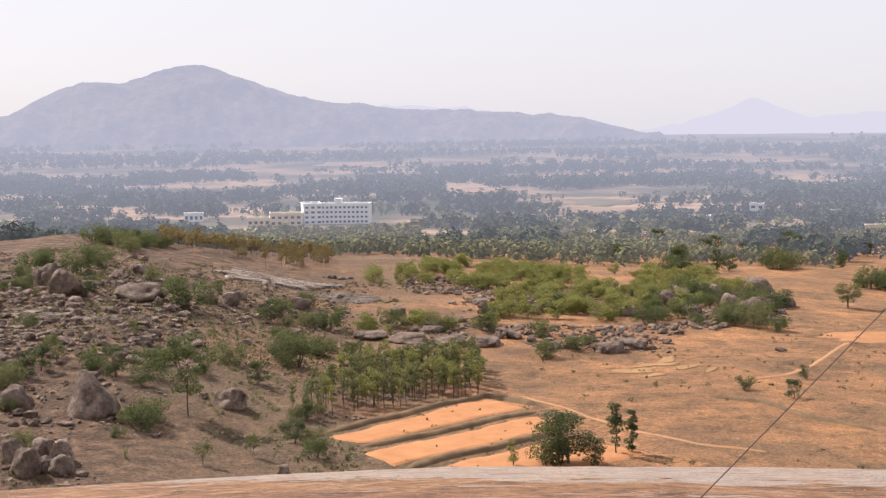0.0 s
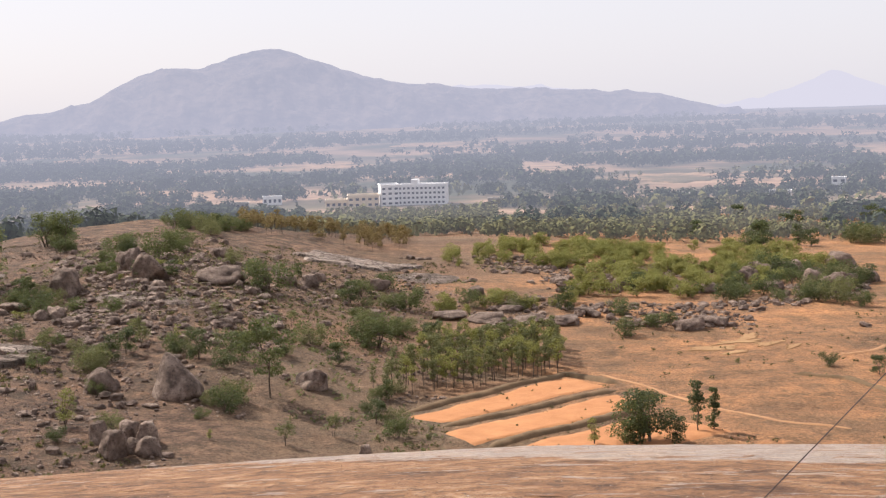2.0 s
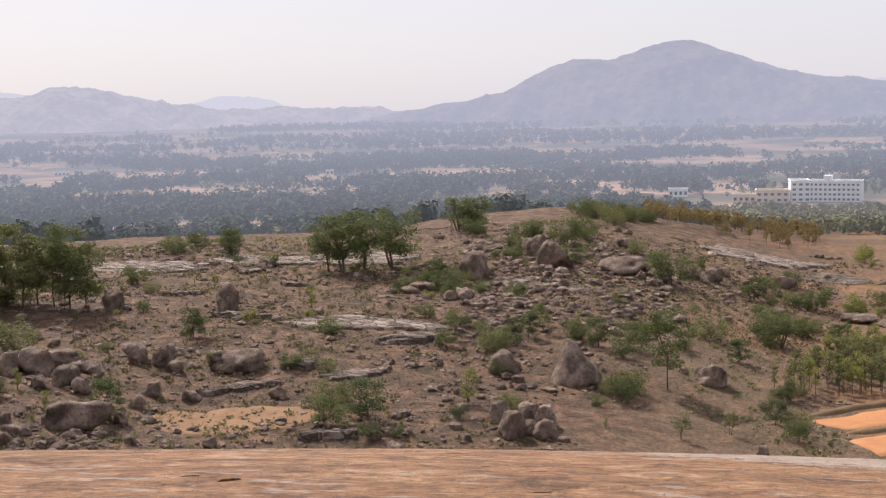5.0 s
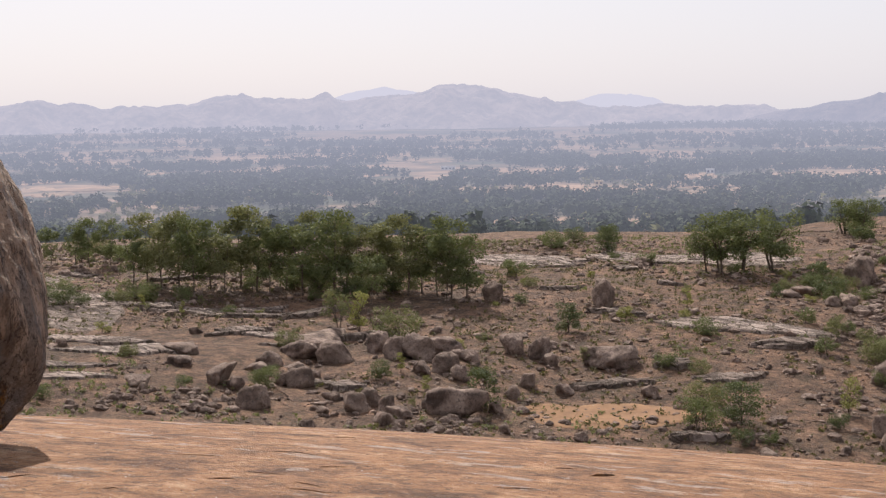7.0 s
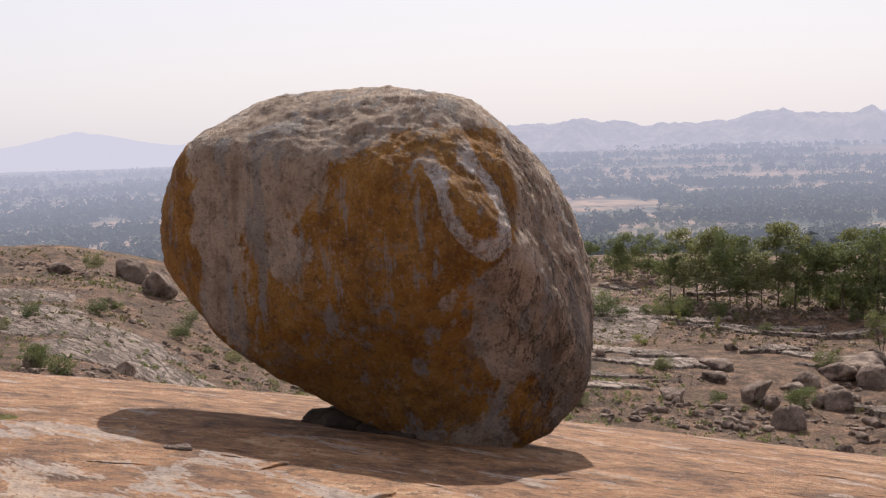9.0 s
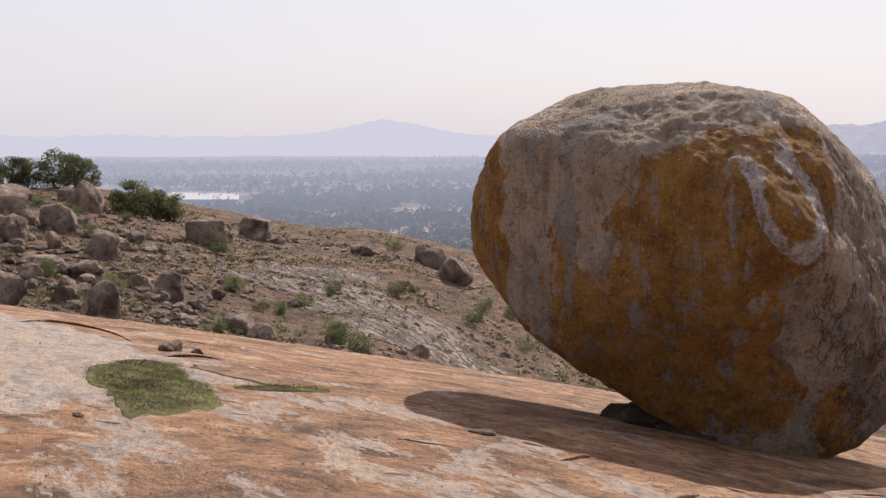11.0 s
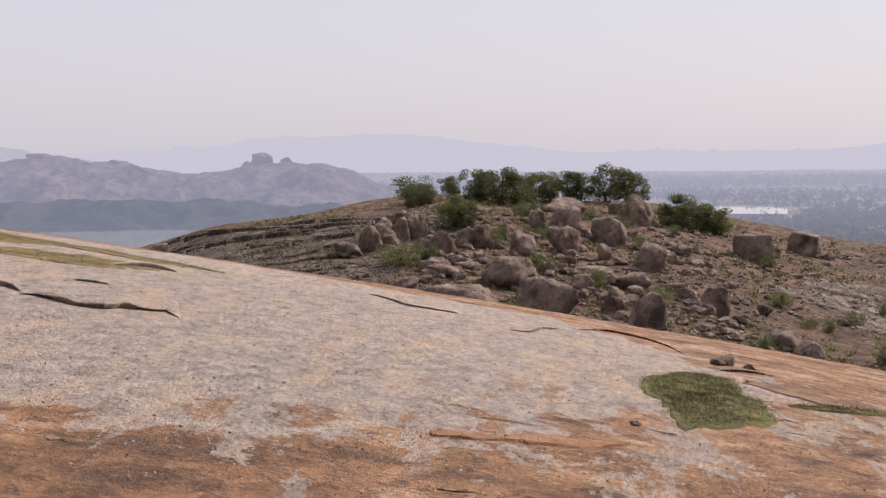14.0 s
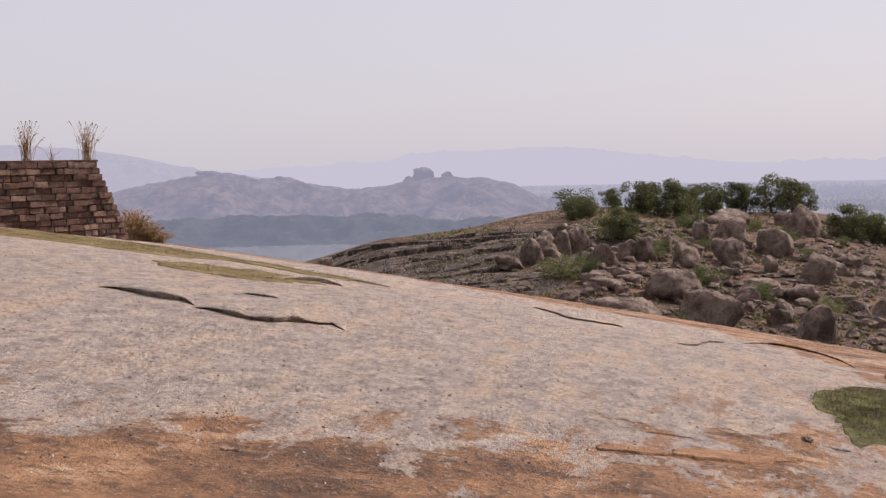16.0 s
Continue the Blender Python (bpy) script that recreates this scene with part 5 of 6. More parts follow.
def field(corners, label):
    """A ploughed strip: four corners on the ground."""
    (ax, ay), (bx, by), (cx, cy), (dx, dy) = corners
    U, V = np.meshgrid(np.linspace(0, 1, 40), np.linspace(0, 1, 12))
    X = (ax * (1 - V) + bx * V) * (1 - U) + (dx * (1 - V) + cx * V) * U
    Y = (ay * (1 - V) + by * V) * (1 - U) + (dy * (1 - V) + cy * V) * U
    X, Y = X + 0.5 * rough(X / 2.5, Y / 2.5, 31), Y + 0.9 * rough(X / 2.5, Y / 2.5, 32)
    rim = (U == 0) | (U == 1) | (V == 0) | (V == 1)
    Z = height(X, Y) + np.where(rim, -0.3, 0.14)
    f = grid_faces(12, 40)
    return tagged(new("ground_field", mesh("ground_field", np.stack([X, Y, Z], -1).reshape(-1, 3), f[:, ::-1], M_FIELD)), label, "field", kind="structure")


field(((-14.5, 162.2), (-9.7, 158.1), (11.3, 178.9), (5.6, 185.7)), "ploughed orange earth strip between bunds")
field(((-9.8, 153.8), (-5.5, 148.0), (14.3, 165.2), (12.1, 174.0)), "ploughed orange earth strip between bunds")
field(((-3.0, 146.0), (6.0, 138.0), (24.0, 152.0), (13.5, 162.4)), "ploughed orange earth strip between bunds")


def bund(points, w, h, label, material=None, name="ground_bund", category="bund"):
    P = np.array(points, float)
    t = np.linspace(0, len(P) - 1, 60)
    X, Y = np.interp(t, range(len(P)), P[:, 0]), np.interp(t, range(len(P)), P[:, 1])
    dx, dy = np.gradient(X), np.gradient(Y)
    n = np.hypot(dx, dy)
    nx, ny = -dy / n, dx / n
    rows = []
    for off, up in ((-1, -0.3), (-0.5, h * 0.8), (0, h), (0.5, h * 0.8), (1, -0.3)):
        k = np.clip(np.sin(np.linspace(0, math.pi, 60)) * 4, 0, 1)
        x, y = X + nx * off * w * (1 + 0.3 * rough(X / 2, Y / 2, 8)) * (0.2 + 0.8 * k), Y + ny * off * w * (0.2 + 0.8 * k)
        rows.append(np.stack([x, y, height(x, y) + up * k - 0.15 * (1 - k) + 0.16 * rough(x, y, 7)], -1))
    v = np.array(rows)
    return tagged(new(name, mesh(name, v.reshape(-1, 3), grid_faces(5, 60)[:, ::-1], material or M_BUND)), label, category, kind="structure")


bund([(-9.8, 156.2), (12.2, 176.4)], 1.0, 0.45, "grassy earth bund between fields")
bund([(-4.5, 147.0), (13.6, 163.8)], 1.0, 0.45, "grassy earth bund between fields")
M_PATH = mat_field("trodden_pale_earth", (0.34, 0.18, 0.09), (0.45, 0.25, 0.125))
bund([(9.2, 188.8), (15.7, 178.7), (21.5, 166.1), (28.8, 157.1), (38.6, 152.0)], 0.45, 0.12, "narrow trodden footpath over the clay", M_PATH, "ground_path", "path")
bund([(70.8, 237.3), (58.4, 213.4), (50.2, 201.8), (44.4, 198.0)], 0.7, 0.12, "narrow trodden footpath over the clay", M_PATH, "ground_path", "path")
bund([(35.5, 185.6), (42.3, 181.9), (46.0, 173.0), (52.8, 165.2)], 0.6, 0.35, "low eroded earth bank", None, "ground_bank")
bund([(-15.5, 163.5), (5.5, 187.5), (12.5, 180.0)], 1.0, 0.5, "grassy earth bund between fields")


# ---------------------------------------------------------------- the near rock: moss, ledges, stones
def mat_moss(name, a, b):
    n = Nodes(name)
    c = n.ramp(n.mix(0.5, n.noise(7, 7, 0.78), n.noise(2.2, 6, 0.7)), (0.42, a), (0.57, b))
    n.bump(n.noise(40, 4, 0.7), 0.9, 0.03)
    return n.done(c)


M_MOSS = mat_moss("green_moss_and_turf", (0.06, 0.048, 0.018), (0.165, 0.155, 0.048))
M_DRYMOSS = mat_moss("dry_brown_moss", (0.12, 0.085, 0.035), (0.26, 0.195, 0.085))


M_RUST = mat_moss("rust_brown_crust", (0.20, 0.10, 0.05), (0.36, 0.20, 0.11))
M_DIRT = mat_moss("brown_grit_soil", (0.15, 0.09, 0.055), (0.30, 0.20, 0.13))


def turf(x, y, a, b, turn, seed, material, label, blades, tall=0.011, lobes=(1.0,), ragged=0.5):
    t = radians(turn)
    rings, spokes = 16, 90
    k = np.linspace(0, 1, rings)[:, None]
    w = np.linspace(0, 2 * math.pi, spokes, endpoint=False)[None]
    edge = lobes[0] + ragged * rough(np.cos(w) * 2.4 + seed, np.sin(w) * 2.4, seed, 5)
    for i, v in enumerate(lobes[1:]):
        edge = edge + v * (np.sin if i % 2 else np.cos)((i // 2 + 1) * w)
    u, v = np.cos(w) * k * a * edge, np.sin(w) * k * b * edge
    X, Y = x + u * math.cos(t) - v * math.sin(t), y + u * math.sin(t) + v * math.cos(t)
    Z = height(X, Y) + np.where(k > 0.97, -0.03, 0.014 + 0.014 * rough(X * 4, Y * 4, seed))
    root = tagged(new("turf_patch"), label, "moss")
    part("moss", mesh("moss", np.stack([X, Y, Z], -1).reshape(-1, 3), grid_faces(rings, spokes, True), material), root)
    rng = np.random.default_rng(seed)
    i, j = rng.integers(0, rings - 2, blades), rng.integers(0, spokes, blades)
    i = (np.sqrt(rng.uniform(0, 1, blades)) * (rings - 2)).astype(int)
    p = np.stack([X[i, j], Y[i, j], Z[i, j]], -1) + rng.normal(size=(blades, 3)) * np.array([0.05, 0.05, 0])
    d = rng.uniform(0, 6.28, blades)
    h = tall * rng.uniform(0.5, 1.5, blades)
    e = np.stack([np.cos(d), np.sin(d), 0 * d], -1) * 0.003
    tip = p + np.stack([rng.normal(size=blades) * 0.01, rng.normal(size=blades) * 0.01, h], -1)
    V = np.stack([p - e, p + e, tip], 1).reshape(-1, 3)
    part("grass", mesh("grass", V, np.arange(blades * 3).reshape(-1, 3), material, False), root)
    return root


turf(-11.46, 1.6, 2.05, 0.52, -12, 3, M_MOSS, "green moss and short turf in a hollow of the rock", 38000, 0.006, (0.98, -0.08, -0.0, 0.0, 0.12, -0.06, 0.01, 0.08, -0.04, 0.04, 0.01), 0.36)
turf(-12.0, 2.85, 0.55, 0.14, -60, 4, M_MOSS, "thin strip of dry turf along the rock", 1800)
turf(-12.8, 2.68, 0.85, 0.22, 26, 8, M_DIRT, "bare brown grit in the hollow beside the turf", 200)
turf(-8.08, 0.3, 0.40, 0.13, 123, 9, M_RUST, "rust-brown crust on the pale rock", 60)
turf(-7.75, -0.25, 0.22, 0.08, 118, 11, M_RUST, "rust-brown crust on the pale rock", 40)
turf(-17.3, -7.6, 2.7, 1.5, 118, 5, M_DRYMOSS, "dry mossy turf below the old wall", 9000)
turf(-15.1, -4.75, 1.1, 0.8, -35, 6, M_DRYMOSS, "dry brown moss in a rock hollow", 2500)
turf(-18.2, -5.4, 2.3, 0.4, 62, 7, M_DRYMOSS, "dry mossy turf on the rock's edge", 2500)


def flake(points, thick, back, seed):
    """A split of the rock's skin: a lip that overhangs a little and runs out behind."""
    P = np.array(points, float)
    m = max(10, int(9 * len(P)))
    t = np.linspace(0, len(P) - 1, m)
    X, Y = np.interp(t, range(len(P)), P[:, 0]), np.interp(t, range(len(P)), P[:, 1])
    X = X + 0.05 * rough(t * 2, t * 0 + seed, seed, 1)
    Y = Y + 0.04 * rough(t * 2, t * 0 + seed + 4, seed, 1)
    r = np.hypot(X, Y)
    ox, oy = X / r, Y / r
    k = np.clip(np.sin(np.linspace(0, math.pi, m)), 0, 1) ** 0.6 * np.clip(1 + 0.7 * rough(t * 1.3, t * 0, seed + 2, 1), 0.3, 1.3)
    rows = []
    for off, up in ((0.03, -0.04), (0.025, 0.3), (0.0, 0.75), (0.008, 1.0), (0.12, 0.95), (0.5, 0.6), (1.0, -0.05)):
        x, y = X + ox * off * back, Y + oy * off * back
        rows.append(np.stack([x, y, height(x, y) + np.where(up < 0, up * 0.5, up * thick * k) - (0.01 if up <= 0 else 0)], -1))
    return mesh("rock_flake", np.array(rows).reshape(-1, 3), grid_faces(7, m)[:, ::-1], M_DOME)


for pts, th, back in (([(-11.3, -4.75), (-11.28, -4.46), (-11.12, -4.25), (-11.06, -4.1), (-11.1, -3.95), (-11.0, -3.8)], 0.055, 1.6), ([(-10.85, -3.76), (-10.8, -3.6), (-10.76, -3.48), (-10.66, -3.25), (-10.66, -3.08), (-10.9, -2.98), (-11.0, -2.86), (-11.2, -2.71), (-10.95, -2.55)], 0.05, 1.8),
                      ([(-15.2, -4.25), (-15.6, -4.0), (-15.9, -3.7)], 0.06, 0.7), ([(-17.77, -1.65), (-16.9, -1.3), (-16.35, -1.07), (-16.45, -0.75), (-16.53, -0.48)], 0.035, 1.0), ([(-14.88, 0.1), (-15.2, 0.35), (-16.0, 0.5), (-16.71, 0.73)], 0.03, 1.0), ([(-17.2, 0.9), (-18.2, 1.4), (-17.9, 1.9), (-16.0, 2.1)], 0.03, 0.8),
                      ([(-7.93, 4.38), (-8.1, 4.65), (-8.34, 4.88)], 0.03, 0.4), ([(-9.33, 4.29), (-9.72, 4.76)], 0.03, 0.4), ([(-6.94, 12.28), (-6.8, 12.58)], 0.035, 0.5),
                      ([(-14.2, 2.2), (-14.9, 2.9)], 0.03, 0.9), ([(-11.9, -5.0), (-12.0, -4.72), (-11.95, -4.5)], 0.02, 0.8), ([(-12.6, -3.9), (-12.7, -3.6)], 0.025, 0.7)):
    tagged(new("rock_flake", flake(pts, th, back, int(100 * abs(pts[0][1])) % 50)), "split flake of granite lifting from the rock sheet", "rock", "flakes of the rock")
rng = np.random.default_rng(8)
for i in range(84):
    az, r = rng.uniform(-20, 120), 6.2 + 17 * rng.uniform() ** 1.5
    x, y = out(az, r)
    L, w = rng.uniform(0.1, 0.55), radians(az) + rng.normal() * 0.35
    c, s = math.cos(w) * L / 2, math.sin(w) * L / 2
    if math.hypot(x - out(60, 14.5)[0], y - out(60, 14.5)[1]) > 2.6 and not (az > 84 and 8.5 < r < 18):
        tagged(new("rock_flake", flake([(x - c, y - s), (x, y), (x + c, y + s)], rng.uniform(0.004, 0.010), rng.uniform(0.2, 0.6), i)),
               "thin flake of granite on the rock sheet", "rock", "flakes of the rock")


def grit(seed, count, a, r, size):
    """Coarse grit and crystals weathered out of the rock."""
    rng = np.random.default_rng(seed)
    az, d = np.radians(rng.uniform(*a, count)), r[0] * (r[1] / r[0]) ** rng.uniform(0, 1, count)
    x, y = -np.sin(az) * d, np.cos(az) * d
    s = size[0] * (size[1] / size[0]) ** (rng.uniform(0, 1, count) ** 1.8)
    q = np.array([[1, 0, 0], [0, 1, 0], [-1, 0, 0], [0, -1, 0], [0, 0, 0.7]], float)
    t = rng.uniform(0, 6.28, count)
    c, w = np.cos(t)[:, None], np.sin(t)[:, None]
    V = q[None] * s[:, None, None] * rng.uniform(0.6, 1.3, (count, 5, 1))
    V = np.stack([V[..., 0] * c - V[..., 1] * w, V[..., 0] * w + V[..., 1] * c, V[..., 2]], -1)
    V = V + np.stack([x, y, height(x, y) - 0.001], -1)[:, None]
    F = np.array([[0, 1, 4], [1, 2, 4], [2, 3, 4], [3, 0, 4]])[None] + (np.arange(count) * 5)[:, None, None]
    return tagged(new("granite_grit", mesh("granite_grit", V.reshape(-1, 3), F.reshape(-1, 3), mat_grit_one, False)), "coarse granite grit on the bare rock", "grit", kind="stuff")


mat_grit_one = mat_grit()
grit(91, 24000, (-20, 120), (6.0, 26), (0.004, 0.014))


def pebble(x, y, w, h, label):
    ob = new("stone", ROCK_MESH[int(rng.integers(len(ROCK_MESH)))])
    ob.location = (x, y, ground_at(x, y) - 0.15 * h)
    ob.rotation_euler = (0, 0, float(rng.uniform(0, 6.28)))
    ob.scale = (w, w * 0.8, h)
    return tagged(ob, label, "stone", "stones on the rock")


for x, y, w, h in ((-15.3, 2.45, 0.3, 0.14), (-14.9, 2.3, 0.2, 0.1), (-15.0, 2.65, 0.16, 0.09), (-9.17, 0.83, 0.07, 0.04), (-10.35, 4.15, 0.2, 0.06)):
    pebble(x, y, w, h, "small loose brown stone on the rock")


# rubble painted near black to deepen the shade in the gap under the boulder
M_SHADESTONE = mat_moss("shade_dark_stone", (0.03, 0.022, 0.017), (0.075, 0.052, 0.038))
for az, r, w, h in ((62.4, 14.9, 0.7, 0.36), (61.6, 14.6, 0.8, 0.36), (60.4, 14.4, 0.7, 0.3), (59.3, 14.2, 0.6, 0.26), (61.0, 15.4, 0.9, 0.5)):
    dark_stone = pebble(*out(az, r), w * 0.75, h * 0.62, "rubble stone wedged under the boulder, coloured near black for shade")
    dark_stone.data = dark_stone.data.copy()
    dark_stone.data.materials[0] = M_SHADESTONE


# ---------------------------------------------------------------- the old brick wall
def mat_brick():
    n = Nodes("old_weathered_brick")
    oi = n.put("ShaderNodeObjectInfo").outputs["Random"]
    c = n.ramp(oi, (0.0, (0.12, 0.065, 0.048)), (0.5, (0.21, 0.11, 0.08)), (1.0, (0.32, 0.205, 0.15)))
    c = n.mix(n.ramp(n.noise(9, 6, 0.7), (0.40, 0.0), (0.62, 0.8)), c, (0.045, 0.034, 0.03))
    n.bump(n.noise(30, 5, 0.7), 0.8, 0.03)
    return n.done(c)


def mat_mortar():
    n = Nodes("crumbling_mortar")
    c = n.ramp(n.noise(6, 5, 0.7), (0.35, (0.06, 0.036, 0.027)), (0.65, (0.15, 0.085, 0.058)))
    n.bump(n.noise(18, 5, 0.7), 0.8, 0.04)
    return n.done(c)


M_BRICK, M_MORTAR = mat_brick(), mat_mortar()


def box(x0, x1, y0, y1, z0, z1, rng=None, jitter=0.0):
    V = np.array([[x, y, z] for z in (z0, z1) for y in (y0, y1) for x in (x0, x1)], float)
    if rng is not None:
        V += rng.uniform(-jitter, jitter, V.shape)
    return V, np.array([[0, 1, 3, 2], [4, 6, 7, 5], [0, 4, 5, 1], [2, 3, 7, 6], [0, 2, 6, 4], [1, 5, 7, 3]])


def brick_mesh(seed, L, H, D):
    """A brick with worn, knocked-off edges."""
    rng = np.random.default_rng(seed)
    bm = bmesh.new()
    bmesh.ops.create_cube(bm, size=1)
    bmesh.ops.scale(bm, vec=(L, D, H), verts=bm.verts)
    bmesh.ops.bevel(bm, geom=list(bm.edges), offset=0.011, segments=1, affect="EDGES")
    for v in bm.verts:
        v.co += Vector(rng.uniform(-0.011, 0.011, 3))
    me = bpy.data.meshes.new("brick")
    bm.to_mesh(me)
    bm.free()
    me.materials.append(M_BRICK)
    return me


def old_wall():
    R, L = np.array([-20.65, -8.2]), np.array([-16.05, -10.65])
    d = (L - R) / np.linalg.norm(L - R)
    length = 5.6
    root = new("brick_wall")
    root.matrix_world = Matrix.Translation((R[0], R[1], 0)) @ Matrix.Rotation(math.atan2(d[1], d[0]), 4, "Z")
    # along x from the broken end; the side with y > 0 or < 0 that meets the viewer
    side = 1.0 if (d[0] * -R[1] - d[1] * -R[0]) > 0 else -1.0
    H, bl, top, low = 0.092, 0.26, 1.68, 0.02
    rows = 18
    core = []
    for j in range(rows):
        z1 = top - j * H
        x0 = 0.70 - 0.047 * j if j < 14 else 0.0
        core.append(box(max(x0, 0.0) + 0.05, length, -0.30, 0.30, z1 - H, z1 - 0.001))
    v, f = joined(core)
    part("mortar_core", mesh("mortar_core", v, f, M_MORTAR, False), root, "crumbling brown mortar core")
    kinds = [brick_mesh(k, bl * q, H * 0.9, 0.16) for k, q in enumerate((0.97, 0.95, 0.98, 0.51))]
    rng = np.random.default_rng(4)
    for j in range(rows):
        z = top - (j + 0.5) * H
        x = max(0.70 - 0.047 * j, 0.0) + rng.uniform(0, 0.10)
        if j % 2:
            k, w = 3, bl * 0.53
        while x < length - bl:
            k = 3 if (j % 2 and x < 1.0 and rng.uniform() < 0.5) or rng.uniform() < 0.12 else int(rng.integers(3))
            w = bl * (0.53 if k == 3 else 1.0)
            if rng.uniform() > 0.015:
                b = part("brick", kinds[k], root)
                b.location = (x + w / 2, side * (0.25 + rng.uniform(-0.022, 0.022)), z + rng.uniform(-0.004, 0.004))
                b.rotation_euler = (rng.normal() * 0.02, rng.normal() * 0.014, rng.normal() * 0.03)
            x += w
    cap = box(0.74, length, -0.31, 0.31, top, top + 0.03)
    part("coping", mesh("coping", *cap, M_MORTAR, False), root, "thin dark coping course")
    return tagged(root, "low old brick wall with crumbling stepped end", "wall")


old_wall()

M_STRAW = mat_field("dry_straw", (0.34, 0.22, 0.11), (0.52, 0.36, 0.20))


def grass_tuft(x, y, z, tall, wide, count, seed, label):
    """Dry grass: many thin bent stalks with feathery heads."""
    rng = np.random.default_rng(seed)
    pieces = []
    for k in range(count):
        lean = rng.normal(size=2) * wide
        h = tall * rng.uniform(0.5, 1.0)
        b = rng.normal(size=2) * wide * 0.3
        p0, p1 = np.array([b[0], b[1], -0.03]), np.array([b[0] + lean[0] * 0.35, b[1] + lean[1] * 0.35, h * 0.6])
        p2 = np.array([b[0] + lean[0], b[1] + lean[1], h])
        pieces.append(tube([p0, p1, p2], [0.0035, 0.003, 0.0015], 3))
        if rng.uniform() < 0.5:
            p3 = p2 + np.array([lean[0] * 0.15, lean[1] * 0.15, -0.02])
            pieces.append(tube([p1 * 0.3 + p2 * 0.7, p2, p3], [0.002, 0.008, 0.0015], 3))
    v, f = joined(pieces)
    ob = new("grass_tuft", mesh("grass_tuft", v, f, M_STRAW))
    ob.location = (x, y, z)
    return tagged(ob, label, "grass", "dry grass tufts")


grass_tuft(-19.95, -8.5, 1.70, 0.6, 0.12, 60, 1, "dry feathery grass growing on the wall")
grass_tuft(-19.0, -9.0, 1.70, 0.6, 0.10, 55, 2, "dry feathery grass growing on the wall")
grass_tuft(-19.4, -8.8, 1.70, 0.25, 0.06, 10, 3, "dry feathery grass growing on the wall")
for k in range(5):
    gx, gy = -21.6 - 0.1 * k + (0.13 * k * k) % 0.2, -8.45 + 0.1 * k - (0.17 * k) % 0.15
    grass_tuft(gx, gy, ground_at(gx, gy), 0.5 - 0.08 * k, 0.12, 240, 10 + k, "dry golden grass beside the wall")


# ---------------------------------------------------------------- cable
def cable():
    a, b = out(-10.15, 9.0), out(-17.55, 13.0)
    A, B = np.array([*a, EYE - 0.270 * 9.0]), np.array([*b, EYE - 0.1285 * 13.0])
    t = np.linspace(-0.9, 3.0, 30)[:, None]
    P = A * (1 - t) + B * t
    v, f = tube(P, [0.0042] * 30, 6)
    n = Nodes("dark_cable_rubber")
    return tagged(new("cable", mesh("cable", v, f, n.done((0.06, 0.045, 0.04), 0.6))), "thin dark cable strung over the rock", "cable")


cable()


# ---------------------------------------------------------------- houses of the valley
def mat_hazed_wall(name, c):
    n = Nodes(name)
    # mottled wall colour, with haze painted on as a glow by distance
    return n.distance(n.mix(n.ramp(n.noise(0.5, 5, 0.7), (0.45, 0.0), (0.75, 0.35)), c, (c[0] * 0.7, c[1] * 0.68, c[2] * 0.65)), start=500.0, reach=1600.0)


M_WHITE, M_CREAM, M_GREY = mat_hazed_wall("hazed_white_wall", (0.80, 0.79, 0.78)), mat_hazed_wall("hazed_cream_wall", (0.72, 0.63, 0.52)), mat_hazed_wall("hazed_grey_wall", (0.42, 0.40, 0.38))
# window glass carries the same painted haze as the walls
M_GLASSY = Nodes("hazed_window_glass").distance((0.06, 0.065, 0.08), start=400.0, reach=1100.0)


def building(name, label, x, y, w, d, h, floors, bays, wall, turn=None, category="building", parapet=0.9, tower=False, sink=3.0):
    """A flat-roofed block: wall, parapet, bands, and each window set back in the side that meets the valley."""
    az = math.degrees(math.atan2(-x, y))
    root = new(name)
    root.matrix_world = pose(x, y, ground_at(x, y), 0, 0, az if turn is None else turn)
    part("wall", mesh("wall", *box(-w / 2, w / 2, 0, d, -sink, h), wall, False), root)
    t = 0.3
    rim = joined([box(-w / 2 - 0.2, w / 2 + 0.2, -0.2, t, h, h + parapet), box(-w / 2 - 0.2, w / 2 + 0.2, d - t, d + 0.2, h, h + parapet),
                  box(-w / 2 - 0.2, -w / 2 + t, t, d - t, h, h + parapet), box(w / 2 - t, w / 2 + 0.2, t, d - t, h, h + parapet)])
    part("parapet", mesh("parapet", *rim, wall, False), root)
    fh = h / floors
    glass = mesh("window", *box(-0.5, 0.5, -0.05, 0.06, 0, 1), M_GLASSY, False)
    sill = mesh("sunshade", *box(-0.5, 0.5, -0.6, 0, 0, 0.14), wall, False)
    bw = w / bays
    for i in range(floors):
        for j in range(bays):
            win = part("window", glass, root)
            win.location = (-w / 2 + (j + 0.5) * bw, 0, i * fh + fh * 0.28)
            win.scale = (bw * 0.52, 1, fh * 0.42)
        shade = part("sunshade", sill, root)
        shade.location, shade.scale = (0, 0, i * fh + fh * 0.76), (w * 0.98, 1, 1)
    if tower:
        part("stair_tower", mesh("stair_tower", *box(-w * 0.22, -w * 0.08, 0.5, d * 0.6, h, h + 3.4), wall, False), root)
    return tagged(root, label, category)


def at_slope(az, slope):
    """The place on the far ground that is seen at that bearing and slope."""
    r = np.geomspace(300, 4000, 4000)
    x, y = -math.sin(radians(az)) * r, math.cos(radians(az)) * r
    i = int(np.argmax(height(x, y) >= EYE + slope * r))
    return float(x[i]), float(y[i]), float(r[i])


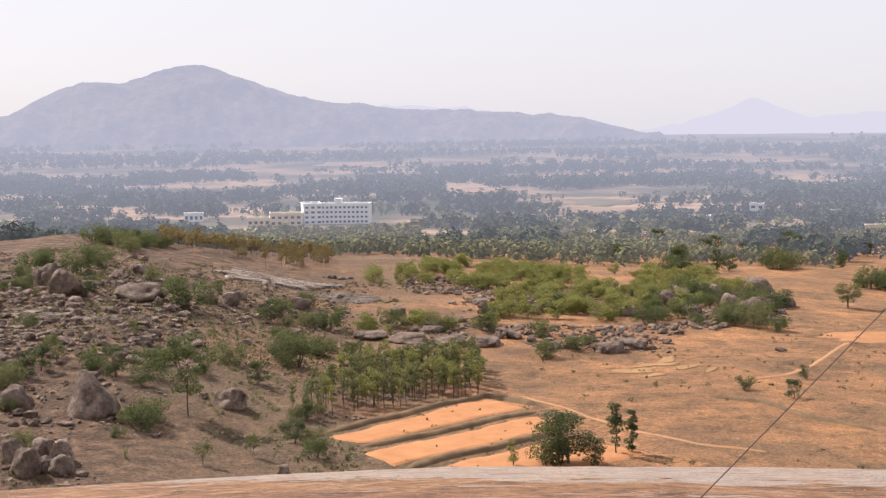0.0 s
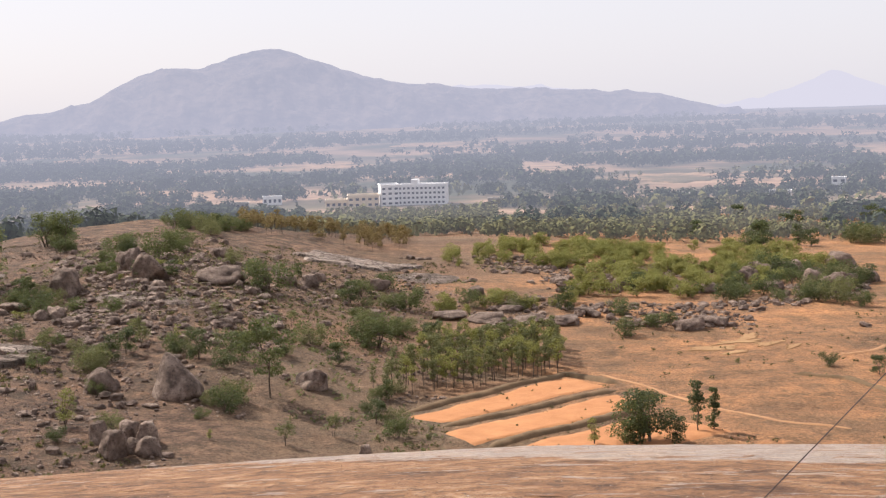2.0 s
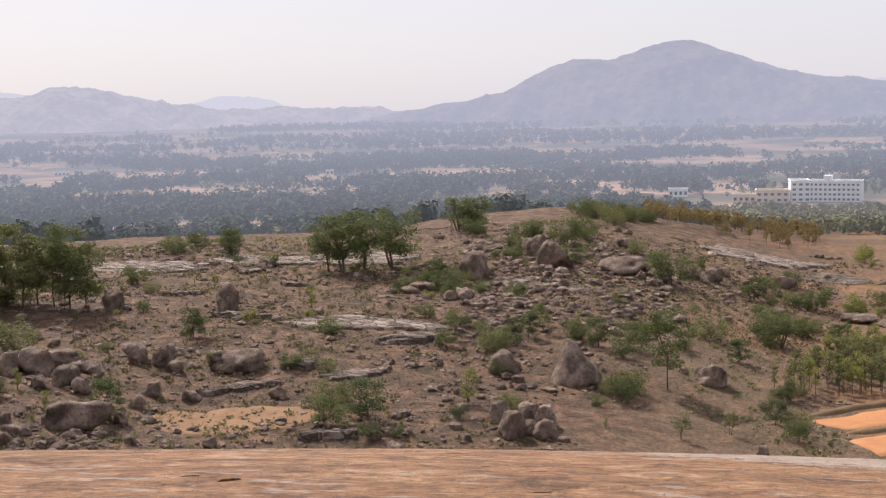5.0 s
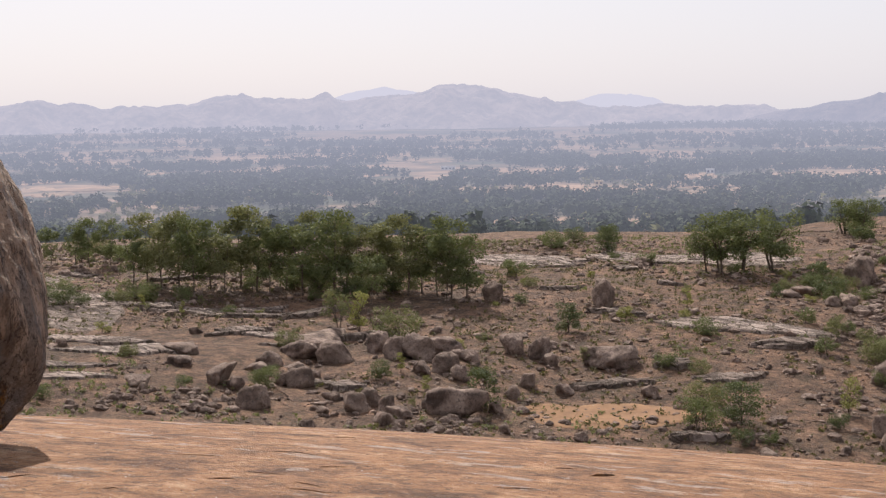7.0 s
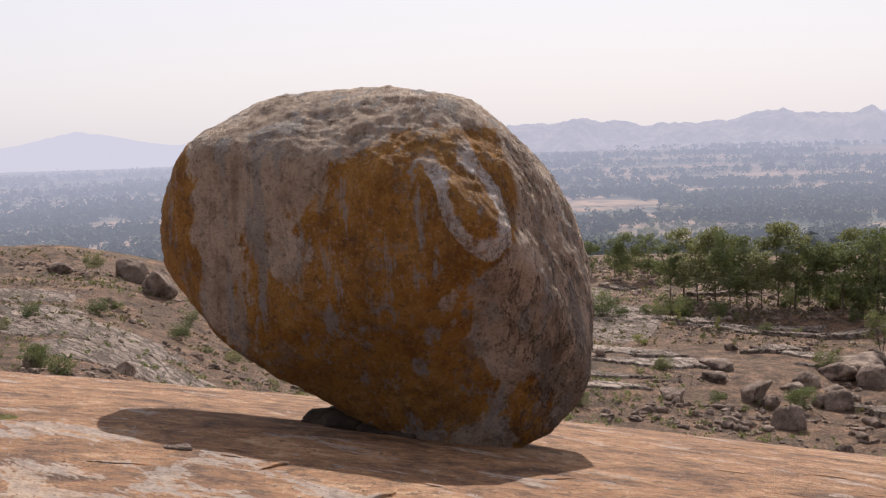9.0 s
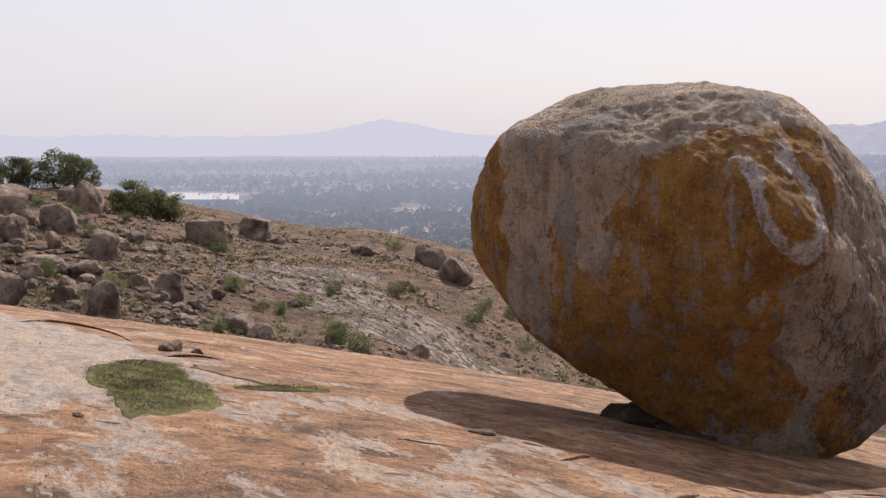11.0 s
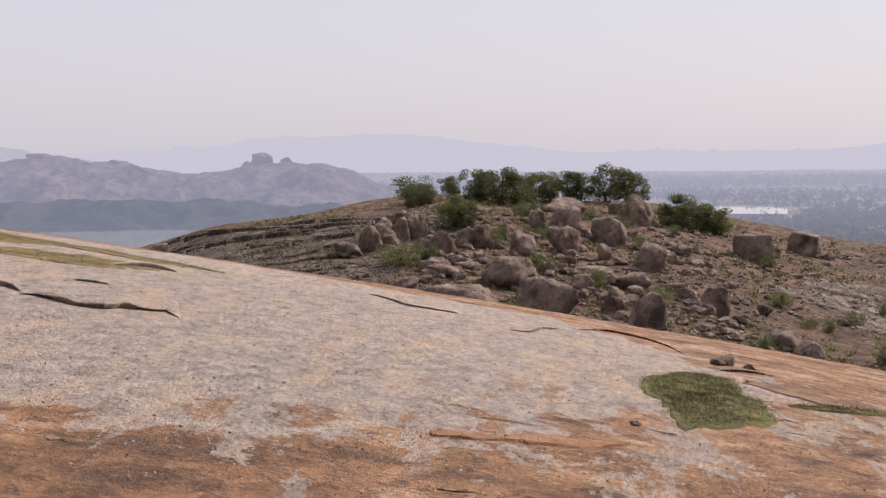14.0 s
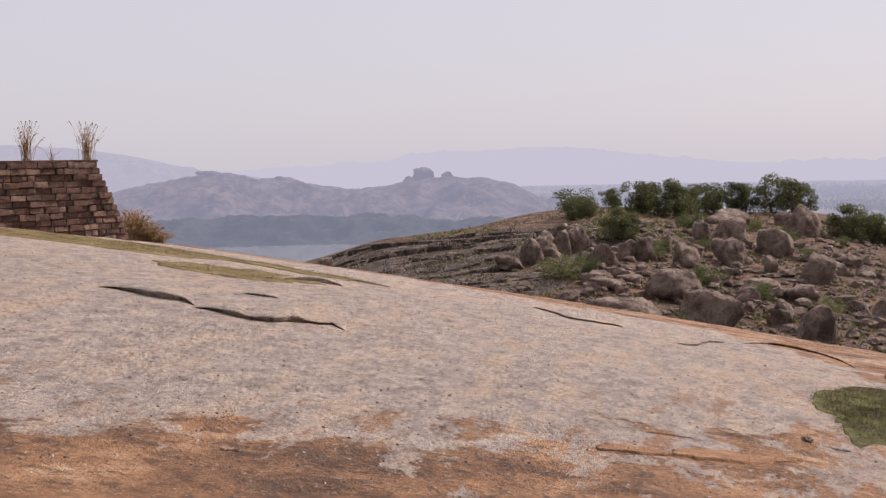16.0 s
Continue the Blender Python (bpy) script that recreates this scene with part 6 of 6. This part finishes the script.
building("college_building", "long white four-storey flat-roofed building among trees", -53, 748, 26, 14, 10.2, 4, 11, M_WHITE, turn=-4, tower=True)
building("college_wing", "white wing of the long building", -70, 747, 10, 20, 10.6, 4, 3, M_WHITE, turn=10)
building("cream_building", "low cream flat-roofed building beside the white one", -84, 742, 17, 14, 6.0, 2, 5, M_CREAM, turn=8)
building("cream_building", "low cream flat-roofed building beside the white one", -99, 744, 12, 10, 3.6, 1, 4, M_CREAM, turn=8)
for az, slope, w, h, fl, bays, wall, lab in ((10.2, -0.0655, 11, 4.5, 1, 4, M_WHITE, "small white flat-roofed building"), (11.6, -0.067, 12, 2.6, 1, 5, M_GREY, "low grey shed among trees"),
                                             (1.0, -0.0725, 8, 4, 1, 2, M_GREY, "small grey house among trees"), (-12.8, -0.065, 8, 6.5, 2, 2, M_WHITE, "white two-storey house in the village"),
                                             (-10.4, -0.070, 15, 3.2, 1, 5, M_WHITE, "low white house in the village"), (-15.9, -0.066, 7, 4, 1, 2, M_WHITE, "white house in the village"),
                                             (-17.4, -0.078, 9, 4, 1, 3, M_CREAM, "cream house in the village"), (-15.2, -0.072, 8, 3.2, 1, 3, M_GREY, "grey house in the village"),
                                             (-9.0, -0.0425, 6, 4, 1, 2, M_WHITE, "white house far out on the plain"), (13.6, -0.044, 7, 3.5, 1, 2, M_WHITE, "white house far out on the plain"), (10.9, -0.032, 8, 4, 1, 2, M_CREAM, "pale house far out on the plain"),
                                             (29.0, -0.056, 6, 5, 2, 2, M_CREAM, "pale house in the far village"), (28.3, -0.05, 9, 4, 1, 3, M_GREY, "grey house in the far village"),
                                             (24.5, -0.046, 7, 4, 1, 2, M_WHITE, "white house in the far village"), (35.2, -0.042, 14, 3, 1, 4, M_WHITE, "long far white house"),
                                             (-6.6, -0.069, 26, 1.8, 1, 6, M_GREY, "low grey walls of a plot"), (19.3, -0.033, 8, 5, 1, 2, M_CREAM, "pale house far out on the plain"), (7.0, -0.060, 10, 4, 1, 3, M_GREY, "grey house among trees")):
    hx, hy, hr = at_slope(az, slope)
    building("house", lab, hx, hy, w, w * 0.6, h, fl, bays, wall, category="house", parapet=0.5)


# ---------------------------------------------------------------- water
def mat_water():
    n = Nodes("still_water")
    n.bsdf.inputs["Specular IOR Level"].default_value = 0.5
    n.bump(n.noise(0.08, 4, 0.6), 0.02, 0.3)
    return n.done((0.30, 0.31, 0.34), 0.06)


M_WATER = mat_water()


def lake(name, label, a0, a1, r0, r1, z):
    az = np.radians(np.linspace(a0, a1, 60))[None]
    k = np.linspace(0, 1, 8)[:, None]
    far_edge = r1 * (1 + 0.02 * rough(az * 40, az * 0, 5))
    rr = r0 * (1 - k) + far_edge * k
    v = np.stack([-np.sin(az) * rr, np.cos(az) * rr, EYE + z + 0 * rr], -1)
    return tagged(new(name, mesh(name, v.reshape(-1, 3), grid_faces(8, 60)[:, ::-1], M_WATER)), label, "lake", kind="structure")


lake("water_lake", "still grey lake below the hills", 97, 114, 700, 1275, -75.4)
lake("water_pond", "bright sheet of water on the far plain", 78.0, 81.3, 1480, 1640, -72.0)


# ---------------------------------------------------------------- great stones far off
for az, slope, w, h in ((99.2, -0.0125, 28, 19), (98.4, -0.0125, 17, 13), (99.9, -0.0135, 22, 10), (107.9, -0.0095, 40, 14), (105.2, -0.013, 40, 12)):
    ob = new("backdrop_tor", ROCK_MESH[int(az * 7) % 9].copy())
    # the lake hill's painted haze covers these stones too
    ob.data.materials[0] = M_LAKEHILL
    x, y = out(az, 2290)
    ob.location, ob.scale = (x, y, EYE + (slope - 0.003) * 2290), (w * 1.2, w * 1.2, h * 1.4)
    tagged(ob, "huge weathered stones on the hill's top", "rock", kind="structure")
